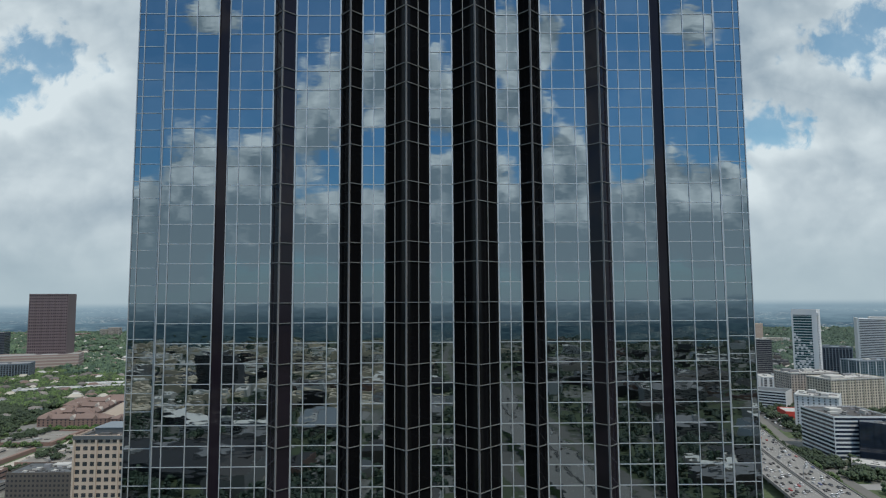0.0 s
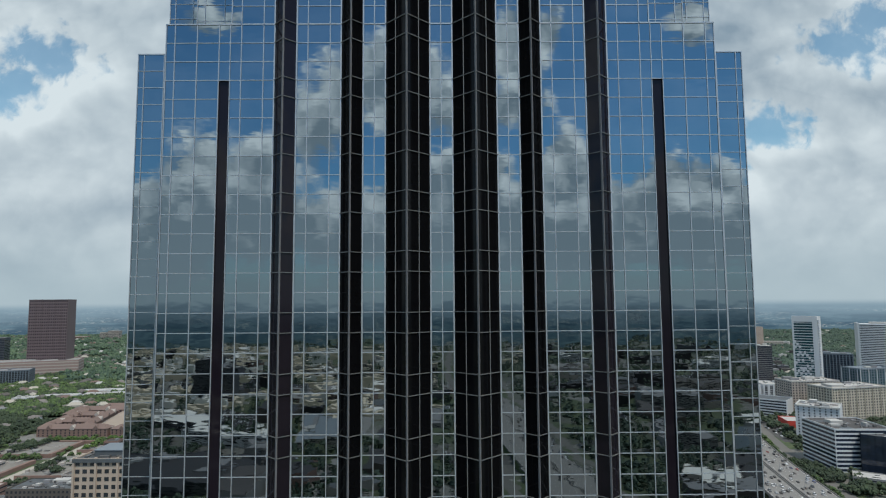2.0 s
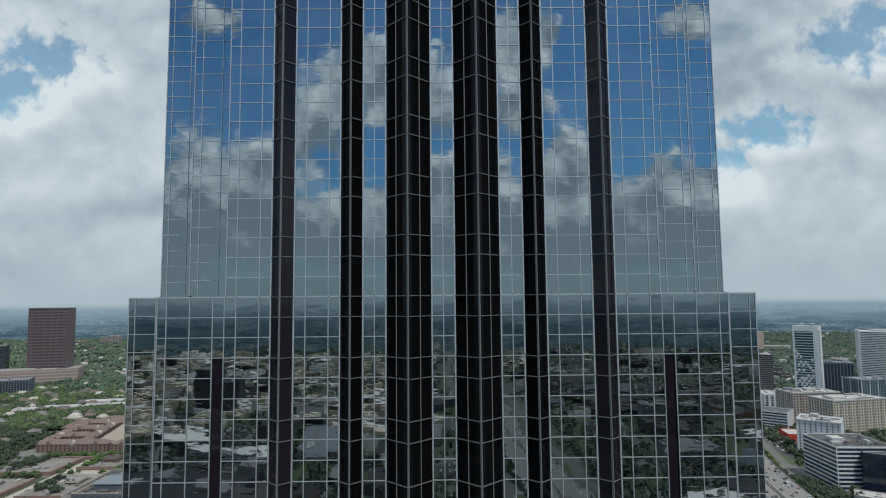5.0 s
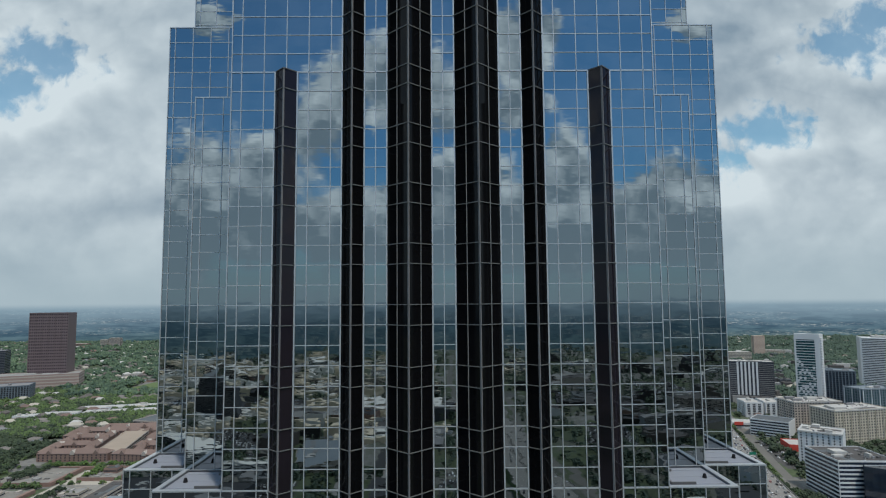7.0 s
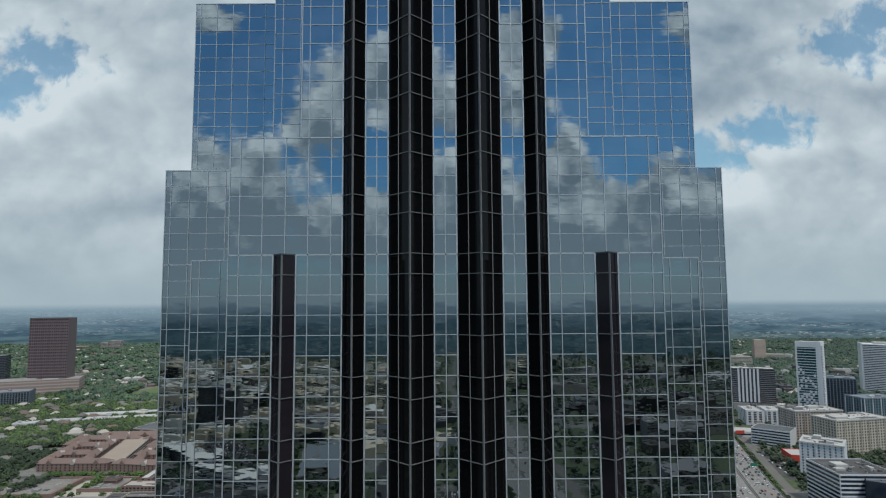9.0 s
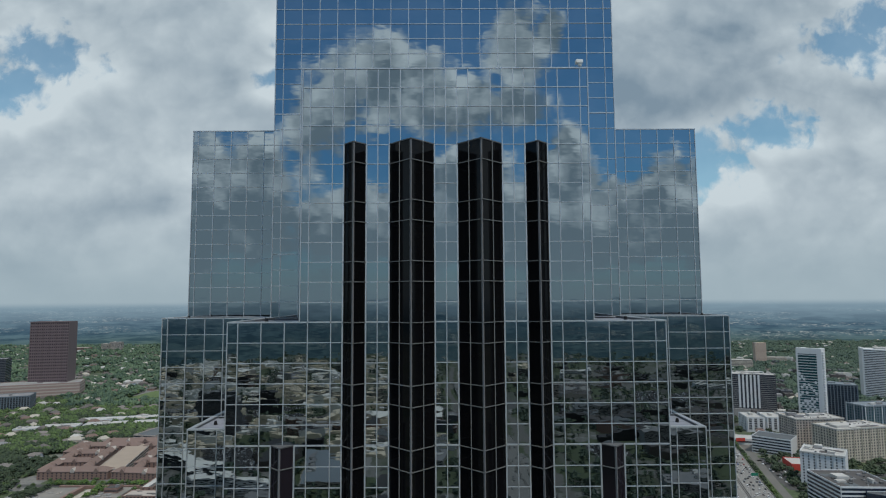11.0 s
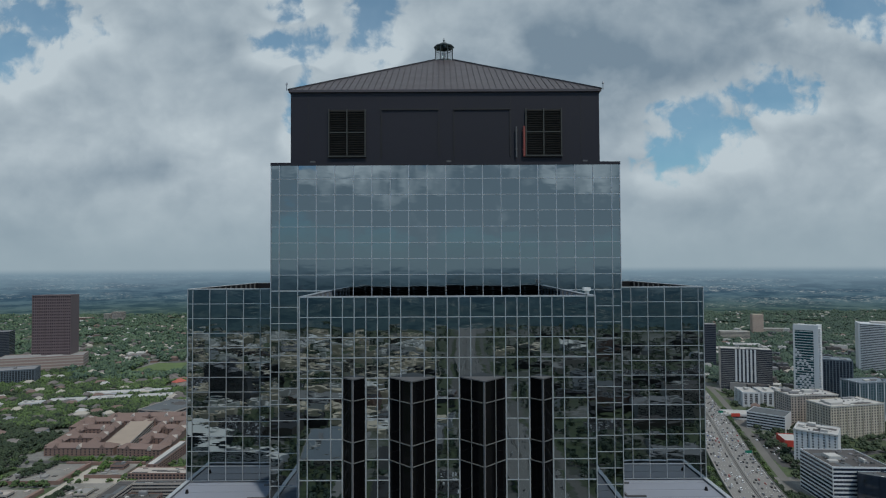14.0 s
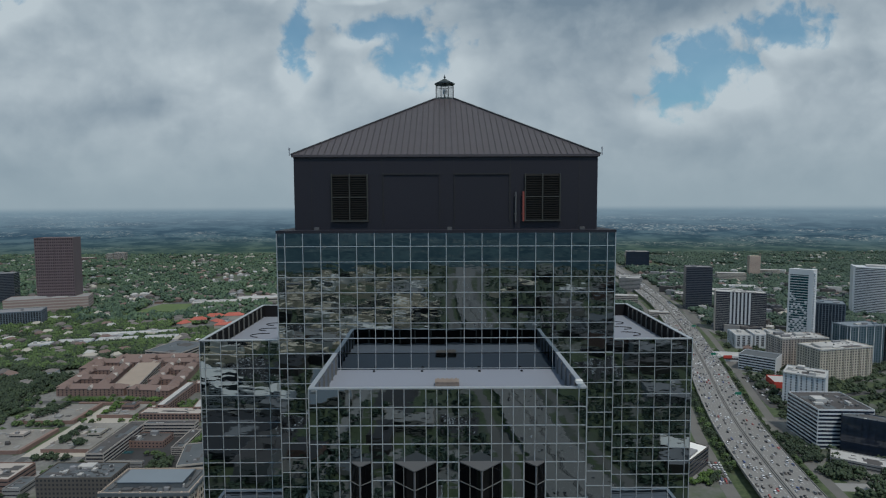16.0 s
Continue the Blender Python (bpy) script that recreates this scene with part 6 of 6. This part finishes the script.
# ---------------------------------------------------------------- cars and road furniture
car_kit = []
for k, paint in enumerate(CARS):
    van = k in (0, 2)
    c = thing("car", ["white van", "black car", "grey pickup", "silver car", "red car", "blue car"][k] + " on the concrete highway", "car", pose(200, -60 - 8 * k, 0), "cars on the highway")
    L, Wd, Hb = (5.2, 1.95, 1.05) if van else (4.6, 1.85, 0.85)
    body = Geo().prism([(-Wd / 2, -L / 2 + 0.25), (-Wd / 2 + 0.25, -L / 2), (Wd / 2 - 0.25, -L / 2), (Wd / 2, -L / 2 + 0.25), (Wd / 2, L / 2 - 0.3), (Wd / 2 - 0.3, L / 2), (-Wd / 2 + 0.3, L / 2), (-Wd / 2, L / 2 - 0.3)], 0.3, Hb, True, True)
    z1, a, b = Hb + (0.85 if van else 0.55), -L / 2 + 0.5, L / 2 - 1.4
    part("body", body.box(-0.72, 0.72, a + 0.48, b - 0.58, z1 - 0.02, z1 + 0.05), paint, c)
    cab = Geo().add([(-0.85, a, Hb), (0.85, a, Hb), (0.85, b, Hb), (-0.85, b, Hb), (-0.7, a + 0.5, z1), (0.7, a + 0.5, z1), (0.7, b - 0.6, z1), (-0.7, b - 0.6, z1)],
                    [(0, 1, 5, 4), (1, 2, 6, 5), (2, 3, 7, 6), (3, 0, 4, 7)])
    part("cabin_glass", cab, CARGLASS, c)
    wheels = Geo()
    for sx in (-1, 1):
        for sy in (-1, 1):
            wx, wy = sx * (Wd / 2 - 0.1), sy * (L / 2 - 0.95)
            wheels.add([(wx + 0.12 * e, wy + 0.32 * math.cos(q), 0.32 + 0.32 * math.sin(q)) for e in (-1, 1) for q in np.linspace(0, 2 * math.pi, 9)[:-1]],
                       [tuple(range(7, -1, -1)), tuple(range(8, 16))] + [(i, (i + 1) % 8, 8 + (i + 1) % 8, 8 + i) for i in range(8)])
    part("wheels", wheels, TYRE, c, kind="stuff")
    car_kit.append(c)
g = random.Random(9)
lanes = [-24.3, -20.6, -16.9, -13.2, -9.5, -5.8, 6.1, 9.8, 13.5, 17.2, 20.9, 24.6]
placed = 0
spots = []
while placed < 365:
    y = 432 + 800 * g.random() ** 1.35 if placed < 345 else -440 - 700 * g.random()
    o = g.choice(lanes)
    if any(abs(y - p) < 9 and o == q for p, q in spots):
        continue
    spots.append((y, o))
    head = math.degrees(math.atan2(-(hwy(y + 8) - hwy(y - 8)), 16)) + (0 if o > 0 else 180)
    copy_thing(g.choices(car_kit, (5, 5, 4, 4, 1, 1))[0], pose(hwy(y) + o, y, DECKZ + 0.02, 0, 0, head))
    placed += 1
q = random.Random(31)
for tone, mt, n in (("pale", CARS[0], 190), ("grey", CARS[2], 150), ("dark", CARS[1], 210)):
    cars, k = Geo(), 0
    while k < n:
        y, o = (q.uniform(560, 2100) if q.random() < 0.75 else -q.uniform(450, 1900)), q.choice(lanes)
        if any(abs(y - p) < 9 and o == e for p, e in spots):
            continue
        spots.append((y, o))
        x = hwy(y) + o
        c, e = math.cos(math.atan2(hwy(y + 8) - hwy(y - 8), 16)), math.sin(math.atan2(hwy(y + 8) - hwy(y - 8), 16))
        for a, b0, b1, z0, z1 in ((0.92, -2.3, 2.3, 0.3, 0.95), (0.76, -1.7, 0.9, 0.95, 1.5)):
            cars.prism([(x + i * a * c + j * e, y - i * a * e + j * c) for i, j in ((-1, b0), (1, b0), (1, b1), (-1, b1))], DECKZ + z0, DECKZ + z1, True, True)
        k += 1
    tagged(part("traffic", cars, mt), tone + " cars driving on the concrete highway", "cars", kind="stuff")
for k in range(28):
    copy_thing(g.choices(car_kit, (5, 4, 3, 4, 2, 1))[0], pose(hwy(488 + 7 * (k // 4)) - 51 + 3.2 * (k % 4), 488 + 7 * (k // 4) + g.uniform(-1.5, 1.5), 0.08, 0, 0, -12))
for y, side in ((700, 1), (900, 1), (1120, 1)):
    s = thing("road_sign", "green overhead highway sign on a steel post", "road sign", pose(hwy(y) + side * (HALF - 3), y, DECKZ))
    part("post", Geo().tube(0, 0, 0, 9, 0.25, 0.2, 8).bar((0, 0, 7.6), (-9, 0, 7.6), 0.3, 0.3), PIPEGREY, s)
    part("panel", Geo().box(-9, -1, -0.25, -0.1, 6.0, 9.4), SIGNGREEN, s)
for k in range(16):
    y = 470 + 55 * k
    s = thing("street_lamp", "tall steel highway lamp with two arms", "street lamp", pose(hwy(y), y, DECKZ + 0.9), "highway lamps")
    part("pole", Geo().tube(0, 0, 0, 12, 0.18, 0.1, 8), PIPEGREY, s)
    part("arm", Geo().bar((-2.2, 0, 12), (2.2, 0, 12), 0.12, 0.1).box(-2.6, -1.8, -0.15, 0.15, 11.85, 12.0).box(1.8, 2.6, -0.15, 0.15, 11.85, 12.0), PIPEGREY, s)
